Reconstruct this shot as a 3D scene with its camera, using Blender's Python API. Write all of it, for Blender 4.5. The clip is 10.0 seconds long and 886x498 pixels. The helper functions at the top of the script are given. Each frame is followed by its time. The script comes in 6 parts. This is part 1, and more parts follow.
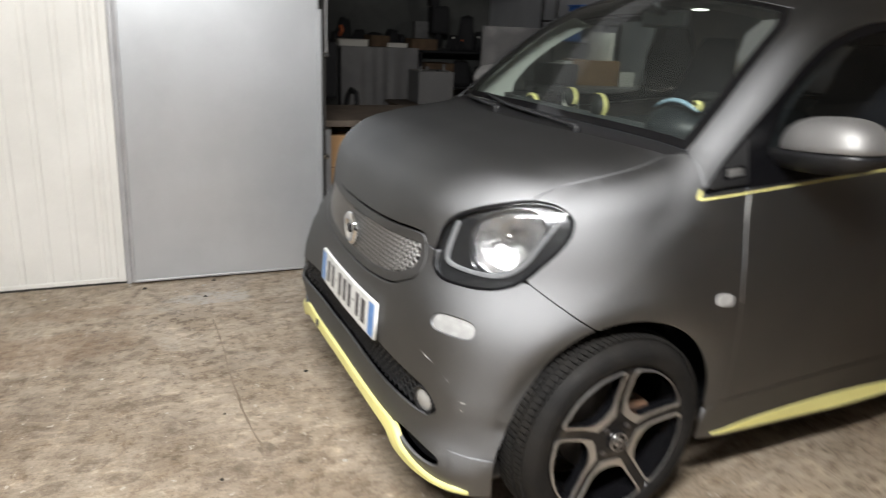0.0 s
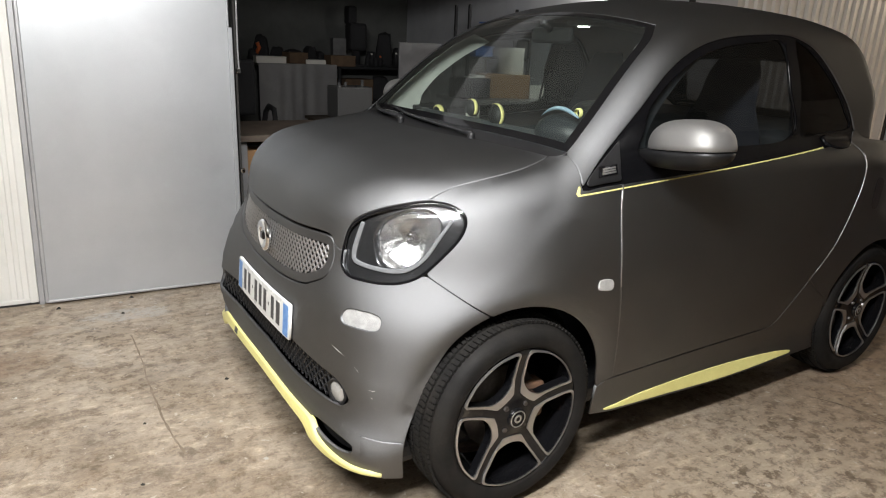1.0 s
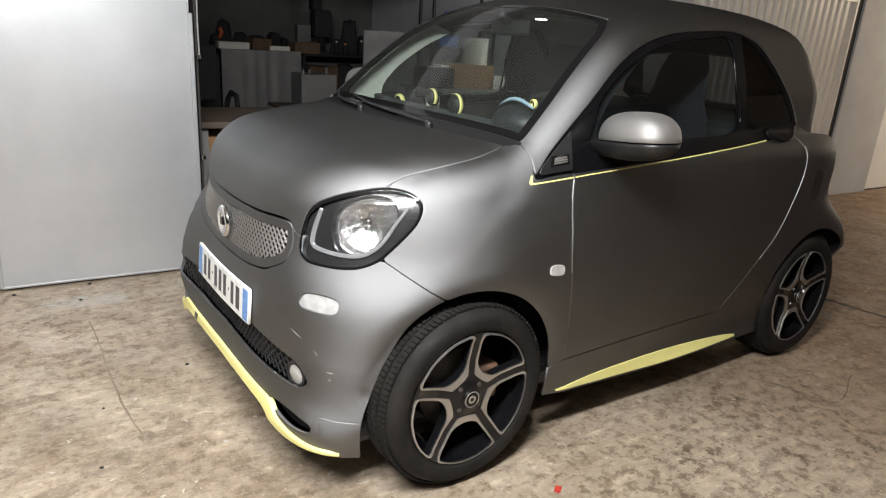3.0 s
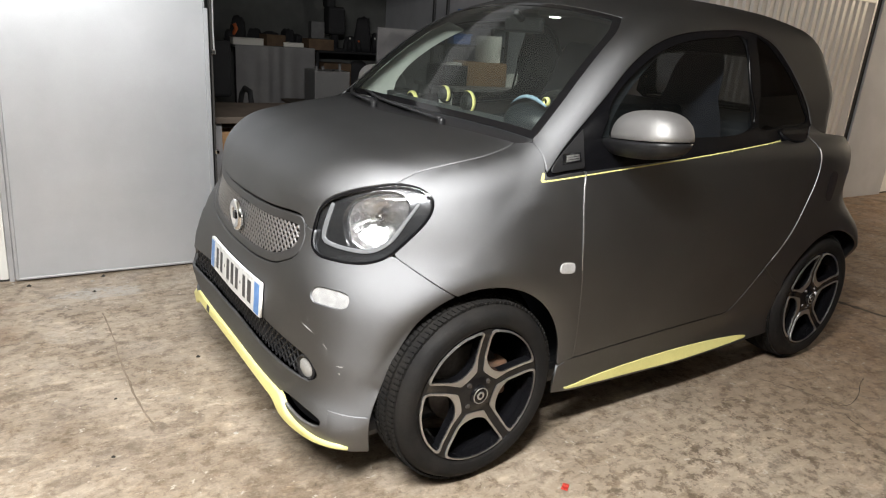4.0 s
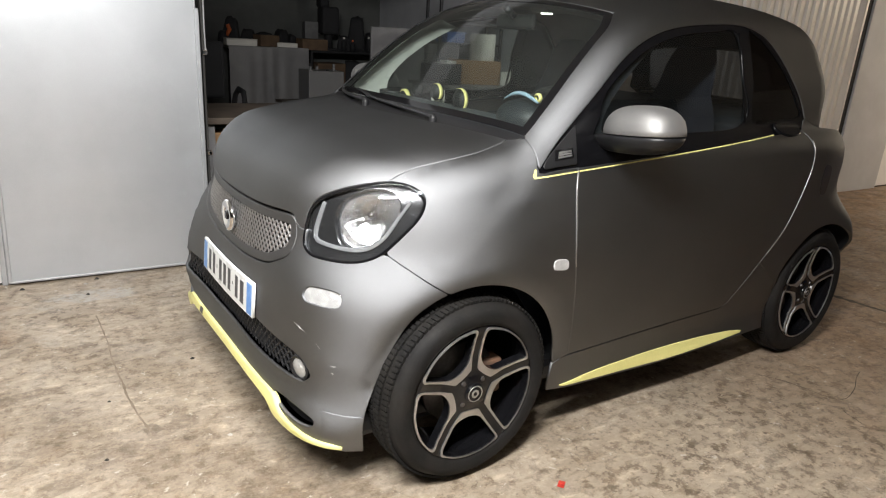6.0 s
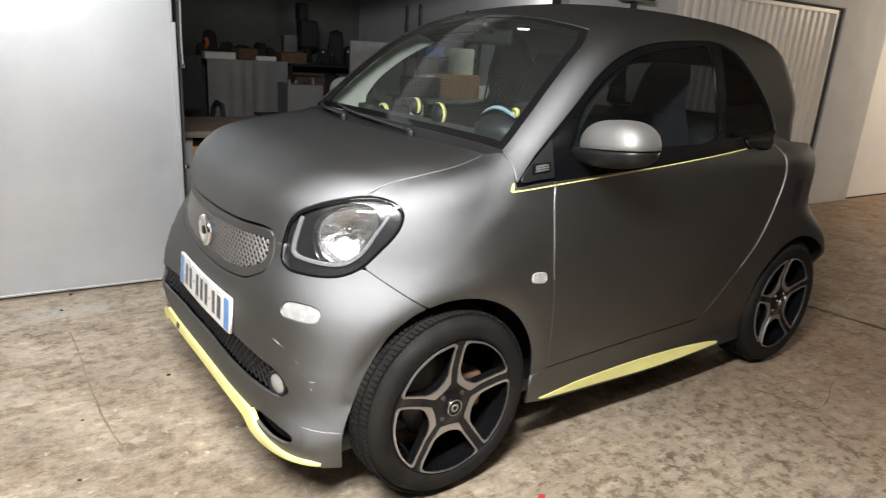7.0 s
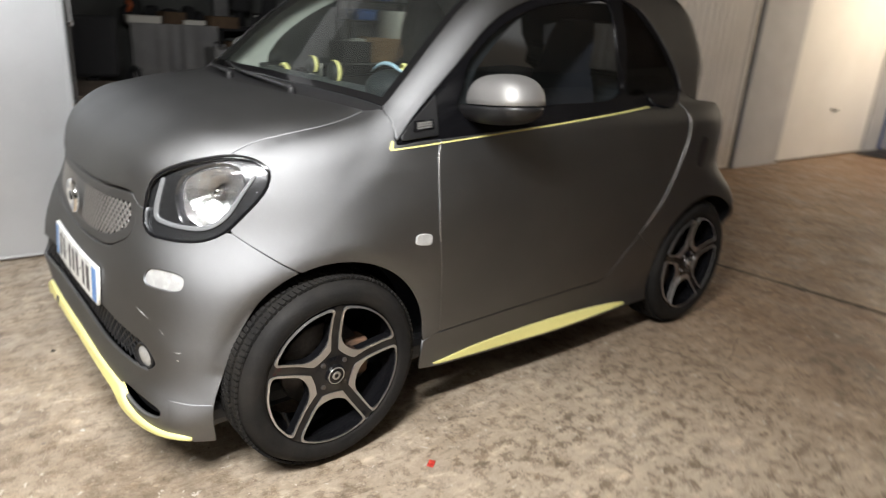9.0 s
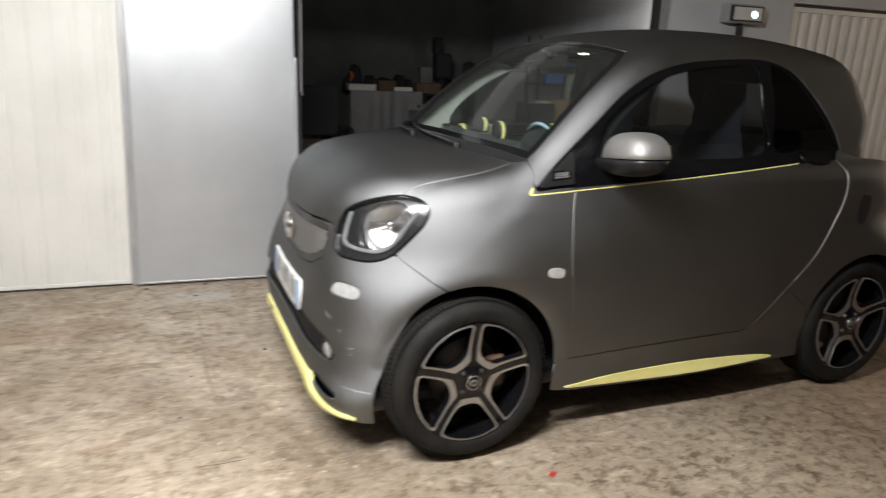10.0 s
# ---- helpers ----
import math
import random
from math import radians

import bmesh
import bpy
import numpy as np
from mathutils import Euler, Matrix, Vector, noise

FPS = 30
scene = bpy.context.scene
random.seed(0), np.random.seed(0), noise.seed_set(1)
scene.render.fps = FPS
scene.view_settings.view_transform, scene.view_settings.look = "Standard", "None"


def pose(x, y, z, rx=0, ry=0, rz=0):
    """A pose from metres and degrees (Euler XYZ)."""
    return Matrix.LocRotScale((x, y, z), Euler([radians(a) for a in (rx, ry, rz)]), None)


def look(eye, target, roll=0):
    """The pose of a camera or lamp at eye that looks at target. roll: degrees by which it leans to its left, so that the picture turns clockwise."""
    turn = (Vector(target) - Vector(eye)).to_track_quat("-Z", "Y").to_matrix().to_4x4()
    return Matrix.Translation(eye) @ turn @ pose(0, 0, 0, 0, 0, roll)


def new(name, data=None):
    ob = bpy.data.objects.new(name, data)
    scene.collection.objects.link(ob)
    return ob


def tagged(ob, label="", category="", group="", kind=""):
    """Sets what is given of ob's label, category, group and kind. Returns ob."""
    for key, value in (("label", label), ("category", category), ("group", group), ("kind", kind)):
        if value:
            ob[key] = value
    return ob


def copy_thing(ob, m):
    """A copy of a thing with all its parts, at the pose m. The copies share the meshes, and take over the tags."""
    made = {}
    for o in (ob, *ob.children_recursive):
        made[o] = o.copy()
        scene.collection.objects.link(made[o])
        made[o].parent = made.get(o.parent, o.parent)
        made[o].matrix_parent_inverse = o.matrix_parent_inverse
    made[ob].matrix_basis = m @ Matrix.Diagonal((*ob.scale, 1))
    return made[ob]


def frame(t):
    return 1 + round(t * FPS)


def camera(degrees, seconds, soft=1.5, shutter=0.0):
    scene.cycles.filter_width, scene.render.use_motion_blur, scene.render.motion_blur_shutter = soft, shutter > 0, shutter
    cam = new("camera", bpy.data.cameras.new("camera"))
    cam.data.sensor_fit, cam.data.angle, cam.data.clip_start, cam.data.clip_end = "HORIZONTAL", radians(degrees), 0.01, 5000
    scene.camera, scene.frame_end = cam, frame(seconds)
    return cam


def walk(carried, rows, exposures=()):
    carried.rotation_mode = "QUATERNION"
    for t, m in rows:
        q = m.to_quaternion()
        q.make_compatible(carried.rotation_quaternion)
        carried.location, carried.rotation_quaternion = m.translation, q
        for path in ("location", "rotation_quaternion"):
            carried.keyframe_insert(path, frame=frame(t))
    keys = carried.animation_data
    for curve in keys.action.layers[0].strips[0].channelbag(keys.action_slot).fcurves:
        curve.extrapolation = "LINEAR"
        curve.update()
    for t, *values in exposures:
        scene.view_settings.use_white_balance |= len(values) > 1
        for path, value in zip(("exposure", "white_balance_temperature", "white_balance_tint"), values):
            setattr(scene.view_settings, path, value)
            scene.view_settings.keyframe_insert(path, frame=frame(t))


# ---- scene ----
cam = camera(67.5, 10.0, soft=1.1, shutter=0.9)
PATH = [
    (0, (-1.092, -1.921, 1.303), (-0.244, -0.228, 0.659), 2.9),
    (0.5, (-1.102, -2.073, 1.298), (-0.163, -0.42, 0.675), 0.4),
    (1, (-1.097, -2.087, 1.307), (-0.063, -0.481, 0.715), 2.5),
    (1.5, (-1.125, -2.088, 1.308), (-0.171, -0.432, 0.719), 2.6),
    (2, (-1.116, -2.085, 1.312), (-0.109, -0.472, 0.694), 3.2),
    (2.5, (-1.101, -2.134, 1.316), (0.02, -0.595, 0.704), 3.5),
    (4, (-1.107, -2.155, 1.311), (-0.02, -0.596, 0.687), 4.1),
    (4.5, (-1.104, -2.149, 1.312), (-0.011, -0.593, 0.69), 4.5),
    (5, (-1.108, -2.17, 1.312), (-0.003, -0.619, 0.7), 4.1),
    (5.5, (-1.103, -2.166, 1.308), (-0.004, -0.613, 0.691), 3.9),
    (5.7, (-1.095, -2.157, 1.305), (-0.005, -0.602, 0.675), 3.6),
    (7, (-1.087, -2.161, 1.31), (0.058, -0.63, 0.724), 3.7),
    (7.5, (-1.117, -2.197, 1.343), (0.09, -0.723, 0.734), 4.5),
    (8, (-1.093, -2.22, 1.333), (0.087, -0.716, 0.746), 3.1),
    (8.5, (-1.026, -2.271, 1.299), (0.277, -0.9, 0.649), 0.4),
    (9, (-0.867, -2.249, 1.274), (0.364, -0.818, 0.614), 3.9),
    (9.5, (-0.807, -2.461, 1.305), (0.125, -0.789, 0.726), 3.5),
    (10, (-0.913, -2.631, 1.308), (-0.15, -0.859, 0.783), 2.2),
]
walk(cam, [(t, look(eye, target, roll)) for t, eye, target, roll in PATH], [(0, -0.41), (0.5, -0.36), (1.0, -0.31), (2.0, -0.28), (2.6, -0.23), (4.0, -0.12), (5.0, -0.12), (8.5, -0.06), (9.5, -0.22), (10, -0.38)])

# ---- light ----
world = bpy.data.worlds.new("garage_dark")
world.use_nodes = True
world.node_tree.nodes["Background"].inputs[0].default_value = (0.9, 0.95, 1.0, 1)
world.node_tree.nodes["Background"].inputs[1].default_value = 0.002
scene.world = world


GARAGE = pose(-1.05, 1.475, 0, 0, 0, -4.3)          # u along the row of boxes, v into them
for turn in (-90, 0, 90):                            # a bare tube under the ceiling: its light goes down and to both sides
    tube = bpy.data.lights.new("tube_light_near", "AREA")
    tube.shape, tube.size, tube.size_y, tube.energy, tube.color = "RECTANGLE", 1.5, 0.16, 126, (1.0, 0.995, 0.985)
    new("tube_light_near", tube).matrix_world = pose(-1.32, -1.75, 2.37, turn)
for name, watts, colour, m in (("tube_light_far", 122, (1.0, 0.85, 0.65), pose(8.0, -0.75, 2.2)), ("workshop_bulb", 27, (1.0, 0.96, 0.90), GARAGE @ pose(4.38, 1.40, 1.80))):
    bulb = bpy.data.lights.new(name, "POINT")
    bulb.energy, bulb.color, bulb.shadow_soft_size = watts, colour, 0.08
    new(name, bulb).matrix_world = m

# ---- materials ----
def surface(name, colour, rough=0.6, metal=0.0, second=None, scale=6.0, mix=(0.4, 0.6), grain=0.0, grain_scale=180.0,
            bump=0.0, bump_scale=60.0, rough_var=0.0, **more):
    """A procedural surface: two colours in large patches, a fine grain, relief and uneven gloss."""
    m = bpy.data.materials.new(name)
    m.use_nodes = True
    nt = m.node_tree
    b = nt.nodes["Principled BSDF"]
    b.inputs["Base Color"].default_value = (*colour, 1)
    b.inputs["Roughness"].default_value = rough
    b.inputs["Metallic"].default_value = metal
    for key, value in more.items():
        b.inputs[key.replace("_", " ")].default_value = value
    co = nt.nodes.new("ShaderNodeTexCoord").outputs["Object"]

    def nz(s, detail=6.0, roughness=0.6):
        n = nt.nodes.new("ShaderNodeTexNoise")
        n.inputs["Scale"].default_value, n.inputs["Detail"].default_value, n.inputs["Roughness"].default_value = s, detail, roughness
        nt.links.new(co, n.inputs["Vector"])
        return n.outputs["Fac"]

    def ramp(src, lo, hi, a, c):
        r = nt.nodes.new("ShaderNodeValToRGB")
        r.color_ramp.elements[0].position, r.color_ramp.elements[1].position = lo, hi
        r.color_ramp.elements[0].color, r.color_ramp.elements[1].color = a, c
        nt.links.new(src, r.inputs[0])
        return r.outputs[0]

    def blend(kind, fac, a, c):
        x = nt.nodes.new("ShaderNodeMix")
        x.data_type, x.blend_type = "RGBA", kind
        for sock, v in ((x.inputs[0], fac), (x.inputs[6], a), (x.inputs[7], c)):
            if hasattr(v, "is_output"):
                nt.links.new(v, sock)
            else:
                sock.default_value = v
        return x.outputs[2]

    col = (*colour, 1)
    if second:
        col = ramp(nz(scale), mix[0], mix[1], (*colour, 1), (*second, 1))
    if grain:
        g = ramp(nz(grain_scale, 3.0), 0.3, 0.7, (1 - grain,) * 3 + (1,), (1 + grain,) * 3 + (1,))
        col = blend("MULTIPLY", 1.0, col, g)
    if second or grain:
        nt.links.new(col, b.inputs["Base Color"])
    if rough_var:
        lo, hi = max(rough - rough_var, 0.02), min(rough + rough_var, 1.0)
        r = ramp(nz(scale * 1.7), 0.3, 0.7, (lo, lo, lo, 1), (hi, hi, hi, 1))
        nt.links.new(r, b.inputs["Roughness"])
    if bump:
        n = nt.nodes.new("ShaderNodeBump")
        n.inputs["Strength"].default_value, n.inputs["Distance"].default_value = 1.0, bump
        nt.links.new(nz(bump_scale, 8.0), n.inputs["Height"])
        nt.links.new(n.outputs[0], b.inputs["Normal"])
    return m


def flake_paint(name, colour, second, rough):
    """Satin metallic lacquer: a broad even sheen off fine flakes over a dark ground, slightly uneven."""
    m = bpy.data.materials.new(name)
    m.use_nodes = True
    nt = m.node_tree
    nt.nodes.remove(nt.nodes["Principled BSDF"])
    co = nt.nodes.new("ShaderNodeTexCoord").outputs["Object"]

    def cloud(scale, detail, lo, hi, a, c):
        n, r = nt.nodes.new("ShaderNodeTexNoise"), nt.nodes.new("ShaderNodeValToRGB")
        n.inputs["Scale"].default_value, n.inputs["Detail"].default_value = scale, detail
        nt.links.new(co, n.inputs["Vector"])
        nt.links.new(n.outputs["Fac"], r.inputs[0])
        r.color_ramp.elements[0].position, r.color_ramp.elements[1].position = lo, hi
        r.color_ramp.elements[0].color, r.color_ramp.elements[1].color = (*a, 1), (*c, 1)
        return r.outputs[0]

    sheen, ground, both_of = (nt.nodes.new("ShaderNode" + k) for k in ("BsdfAnisotropic", "BsdfDiffuse", "AddShader"))
    sheen.distribution = "BECKMANN"
    tint = nt.nodes.new("ShaderNodeMix")
    tint.data_type, tint.blend_type = "RGBA", "MULTIPLY"
    tint.inputs[0].default_value = 1.0
    nt.links.new(cloud(3.0, 6.0, 0.4, 0.6, colour, second), tint.inputs[6])
    nt.links.new(cloud(900.0, 2.0, 0.3, 0.7, (0.93,) * 3, (1.07,) * 3), tint.inputs[7])
    nt.links.new(tint.outputs[2], sheen.inputs["Color"])
    nt.links.new(cloud(5.0, 6.0, 0.3, 0.7, (rough - 0.02,) * 3, (rough + 0.02,) * 3), sheen.inputs["Roughness"])
    ground.inputs["Color"].default_value = (0.011, 0.0112, 0.0115, 1)
    nt.links.new(sheen.outputs[0], both_of.inputs[0])
    nt.links.new(ground.outputs[0], both_of.inputs[1])
    nt.links.new(both_of.outputs[0], nt.nodes["Material Output"].inputs[0])
    return m


M_PAINT = flake_paint("matt_grey_paint", (0.200, 0.203, 0.210), (0.214, 0.217, 0.224), 0.645)
M_BLACK = surface("black_plastic", (0.012, 0.012, 0.013), 0.42, grain=0.2, bump=0.0003, bump_scale=400)
M_GLOSS = surface("gloss_black", (0.006, 0.006, 0.007), 0.08)
M_SATIN = surface("satin_black_trim", (0.005, 0.005, 0.006), 0.25, grain=0.1, Specular_IOR_Level=0.18)
M_RUBBER = surface("tyre_rubber", (0.0085, 0.008, 0.0078), 0.75, second=(0.015, 0.0135, 0.012), scale=9, grain=0.15, rough_var=0.1, Specular_IOR_Level=0.25)
M_YELLOW = surface("yellow_vinyl", (0.86, 0.80, 0.32), 0.38, second=(0.82, 0.755, 0.29), scale=8, grain=0.04)
M_ALLOY = surface("machined_alloy", (0.52, 0.51, 0.50), 0.36, 0.9, grain=0.08, grain_scale=500, rough_var=0.08)
M_SILVER = surface("matt_silver_cap", (0.39, 0.385, 0.38), 0.64, 0.95, grain=0.03, grain_scale=800)
M_CHROME = surface("chrome", (0.85, 0.85, 0.85), 0.08, 1.0)
M_SHEET = surface("galvanised_sheet", (0.445, 0.461, 0.478), 0.38, 0.46, second=(0.48, 0.496, 0.513), scale=2.5, grain=0.02, rough_var=0.03)
M_WHITE = surface("white_lacquered_door", (0.72, 0.71, 0.675), 0.45, second=(0.66, 0.65, 0.615), scale=2, grain=0.02)
M_WALL = surface("grey_painted_wall", (0.57, 0.58, 0.605), 0.7, second=(0.52, 0.53, 0.555), scale=3, grain=0.03, bump=0.0006, bump_scale=120)
M_LEAF = surface("bright_white_door", (0.90, 0.895, 0.88), 0.5, second=(0.86, 0.855, 0.84), scale=2, grain=0.02)
# box walls toned down: part of the workshop's dimness sits in this grey
M_DARKWALL = surface("dimmed_box_wall", (0.115, 0.118, 0.113), 0.85, second=(0.09, 0.093, 0.088), scale=2, grain=0.03)
# unseen aisle walls, near black so that little light bounces onto the car
M_AISLE = surface("unseen_aisle_wall", (0.05, 0.048, 0.046), 0.85, second=(0.04, 0.038, 0.036), scale=2)
M_CEIL = surface("ceiling_concrete", (0.46, 0.455, 0.44), 0.85, second=(0.40, 0.395, 0.38), scale=3, grain=0.04)
M_BLUE = surface("blue_wall_paint", (0.03, 0.10, 0.42), 0.55, second=(0.025, 0.085, 0.36), scale=4)
M_CARTON = surface("brown_cardboard", (0.42, 0.25, 0.12), 0.8, second=(0.36, 0.21, 0.10), scale=6, grain=0.05)

# ---- form of the car body: x runs from the front axle to the rear, y to its right side, z up ----
def spline(*pts):
    xs, ys = np.array([p[0] for p in pts], float), np.array([p[1] for p in pts], float)
    d = np.diff(ys) / np.diff(xs)
    m = np.concatenate([[d[0]], (d[:-1] * np.diff(xs)[1:] + d[1:] * np.diff(xs)[:-1]) / (xs[2:] - xs[:-2]), [d[-1]]])

    def at(x):
        x = np.clip(x, xs[0], xs[-1])
        i = np.clip(np.searchsorted(xs, x, side="right") - 1, 0, len(xs) - 2)
        h = xs[i + 1] - xs[i]
        t = (x - xs[i]) / h
        return (ys[i] * (1 + 2 * t) * (1 - t) ** 2 + m[i] * h * t * (1 - t) ** 2 + ys[i + 1] * t * t * (3 - 2 * t) + m[i + 1] * h * t * t * (t - 1))
    return at


def smax(a, b, k):
    h = np.clip(0.5 + 0.5 * (a - b) / k, 0, 1)
    return b + (a - b) * h + k * h * (1 - h)


def smin(a, b, k):
    return -smax(-a, -b, k)


HALF = spline((0.12, 0.745), (0.2, 0.77), (0.35, 0.803), (0.5, 0.817), (0.65, 0.818), (0.78, 0.793), (0.88, 0.755), (0.95, 0.725), (1.05, 0.68), (1.6, 0.45))
NOSE = spline((0.12, -0.47), (0.2, -0.488), (0.3, -0.472), (0.42, -0.468), (0.52, -0.462), (0.68, -0.444), (0.8, -0.428), (0.9, -0.405), (1.0, -0.35))
TAIL = spline((0.12, 2.14), (0.3, 2.2), (0.6, 2.235), (0.85, 2.235), (1.0, 2.2), (1.2, 2.12))
DECK = spline((-0.48, 0.74), (-0.42, 0.815), (-0.35, 0.87), (-0.25, 0.925), (-0.1, 0.97), (0.1, 1.01), (0.3, 1.05), (0.7, 1.06), (2.3, 1.05))
ROOF = spline((0.45, 1.36), (0.6, 1.422), (0.8, 1.474), (1.0, 1.503), (1.25, 1.516), (1.6, 1.501), (1.85, 1.452), (2.1, 1.34))
REAR = spline((0.9, 2.22), (1.05, 2.055), (1.15, 2.065), (1.3, 2.00), (1.5, 1.89))
TUCK = spline((0.3, 1.98), (0.6, 1.98), (0.75, 1.72), (0.9, 1.72), (1.1, 1.62))
CROWN = spline((-0.46, 0.0), (-0.40, 0.030), (-0.30, 0.036), (-0.1, 0.030), (0.1, 0.016), (0.3, 0.0), (2.3, 0.0))
CABIN = spline((0.85, 0.765), (1.0, 0.728), (1.2, 0.690), (1.4, 0.612), (1.5, 0.55), (1.6, 0.48))


SQUARE = spline((0.12, 6.2), (0.2, 5.8), (0.3, 4.6), (0.42, 3.85), (0.58, 3.3), (0.7, 2.7), (0.86, 2.76), (1.05, 2.8))


def lower_body(x, y, z):
    ahead = np.clip(-x / 0.3, 0, 1)
    x = x + 0.046 * ahead * np.clip((y - 0.22) / 0.33, 0, 1) ** 2 * np.clip((0.72 - z) / 0.26, 0, 1) * np.clip((z - 0.23) / 0.08, 0, 1)
    u = np.clip((z - 0.5) / 0.45, 0, 1)
    zz = z - 0.085 * (np.sqrt((x - 0.3) ** 2 + 0.02) + x - 0.3) * u * u * (3 - 2 * u)
    r = np.clip((x - 1.35) / 0.45, 0, 1)
    w = HALF(zz) + 0.034 * r * r * (3 - 2 * r) * np.exp(-((z - 0.42) / 0.22) ** 2)      # flared rear wheel arch
    r = np.clip((x - 0.4) / 1.0, 0, 1)
    ends = np.clip((x - 0.30) / 0.12, 0, 1) * np.clip((1.68 - x) / 0.15, 0, 1)
    w = w + ends * (0.030 + 0.040 * r * r * (3 - 2 * r)) * np.exp(-((z - 0.13) / 0.085) ** 2)      # the blade of the side skirt stands out
    roll = np.clip((0.392 - np.sqrt((x - 0.01) ** 2 + (z - 0.295) ** 2)) / 0.062, 0, 1.2) * np.clip((z - 0.24) / 0.10, 0, 1)
    w = w - 0.010 * roll * roll                      # the front arch rolls inwards to its edge
    a = np.clip((0.25 - x) / (0.25 - NOSE(z)), 0, 5) + np.clip((x - TUCK(z)) / (TAIL(z) - TUCK(z)), 0, 5)
    e = SQUARE(z)
    side = ((a ** e + (np.abs(y) / w) ** e) ** (1 / e) - 1) * w
    top = z - DECK(x) + 0.045 * (np.abs(y) / 0.7) ** 4 - CROWN(x) * np.clip(1 - (np.abs(y) / 0.64) ** 6, 0, 1)
    return smax(smax(side, top, 0.06), 0.14 - z, 0.02)


def cabin(x, y, z):
    xs = x - 0.30 * y * y
    glass = ((z - 1.03) * 0.472 - (xs - 0.13) * 0.400) / 0.619
    roof = z - ROOF(x) + 0.06 * (y / 0.55) ** 2
    f = smax(smax(glass, roof, 0.10), np.abs(y) - CABIN(z), 0.07)
    return smax(smax(f, x - REAR(z) + 0.36 * y * y, 0.08), 0.7 - z, 0.02)


def body(p):
    x, y, z = p[:, 0], p[:, 1], p[:, 2]
    return smin(lower_body(x, y, z), cabin(x, y, z), 0.03)


def cast(form, origin, way, reach=2.6, steps=140):
    """The first meeting of each ray with the form."""
    n = len(origin)
    lo, hi, found = np.zeros(n), np.full(n, float(reach)), np.zeros(n, bool)
    last = form(origin)
    for k in range(1, steps + 1):
        t = reach * k / steps
        now = form(origin + way * t)
        hit = (~found) & (now <= 0) & (last > 0)
        lo[hit], hi[hit] = t - reach / steps, t
        found |= hit
        last = now
    for _ in range(22):
        mid = (lo + hi) / 2
        inside = form(origin + way * mid[:, None]) <= 0
        hi, lo = np.where(inside, mid, hi), np.where(inside, lo, mid)
    return origin + way * hi[:, None], found


def normals(form, p, e=0.004):
    g = np.stack([form(p + d) - form(p - d) for d in np.eye(3) * e], 1)
    return g / np.maximum(np.linalg.norm(g, axis=1, keepdims=True), 1e-9)


# flat patterns of the skin: s runs round nose, side and tail at a height z; top is seen from above; side is seen square on
ARC = 0.8


def wrap_rays(s, z):
    s, z = np.asarray(s, float), np.asarray(z, float)
    a = np.clip((0.2 - s) / ARC, 0, 9) - np.clip((s - 1.75) / ARC, 0, 9)
    out = np.stack([-np.sin(a), -np.cos(a), 0 * a], 1)
    base = np.stack([np.clip(s, 0.2, 1.75), 0 * s, z], 1)
    return base + out * 1.4, -out


def top_rays(x, y):
    x, y = np.asarray(x, float), np.asarray(y, float)
    return np.stack([x, y, 0 * x + 2.0], 1), np.stack([0 * x, 0 * x, 0 * x - 1], 1)


def side_rays(x, z):
    x, z = np.asarray(x, float), np.asarray(z, float)
    return np.stack([x, 0 * x - 1.4, z], 1), np.stack([0 * x, 0 * x + 1, 0 * x], 1)


def along(x):
    """The wrap pattern's s at the length x of the car's side."""
    return x if x >= 0.2 else 0.2 - ARC * math.atan((0.2 - x) / 0.81)

# ---- mesh helpers ----
from mathutils.geometry import delaunay_2d_cdt


def curve(*pts, step=0.02, closed=False):
    """Points along a smooth curve through the given ones (any dimension)."""
    p = np.array(pts, float)
    q = np.vstack([p[-1:], p, p[:2]]) if closed else np.vstack([2 * p[0] - p[1], p, 2 * p[-1] - p[-2]])
    out = []
    for i in range(len(q) - 3):
        a, b, c, d = q[i:i + 4]
        n = max(2, int(np.linalg.norm(c - b) / step) + 1)
        t = np.arange(n)[:, None] / n
        out.append(0.5 * (2 * b + (c - a) * t + (2 * a - 5 * b + 4 * c - d) * t ** 2 + (3 * b - a - 3 * c + d) * t ** 3))
    if not closed:
        out.append(p[-1:])
    return np.vstack(out)


def ring(cx, cz, r, n=48, r2=None, a0=0.0, a1=360.0):
    a = np.radians(np.linspace(a0, a1, n, endpoint=a1 - a0 < 360))
    return np.stack([cx + r * np.cos(a), cz + (r2 or r) * np.sin(a)], 1)


def joined(*runs):
    """One closed outline out of runs of points, without doubled corners."""
    p = np.vstack([np.array(r, float).reshape(-1, 2) for r in runs])
    keep = np.linalg.norm(p - np.roll(p, 1, 0), axis=1) > 1e-4
    return p[keep]


def area2(p):
    x, y = p[:, 0], p[:, 1]
    return float(np.sum(x * np.roll(y, -1) - y * np.roll(x, -1)))


def shrunk(p, d):
    """The outline drawn in by d (out, if d is negative)."""
    p = np.array(p, float)
    if area2(p) < 0:
        p = p[::-1]
    e = np.roll(p, -1, 0) - p
    e /= np.maximum(np.linalg.norm(e, axis=1, keepdims=True), 1e-9)
    n = np.stack([-e[:, 1], e[:, 0]], 1)
    m = n + np.roll(n, 1, 0)
    m /= np.maximum(np.sum(m * m, 1, keepdims=True) / 2, 0.35)
    return p + m * d


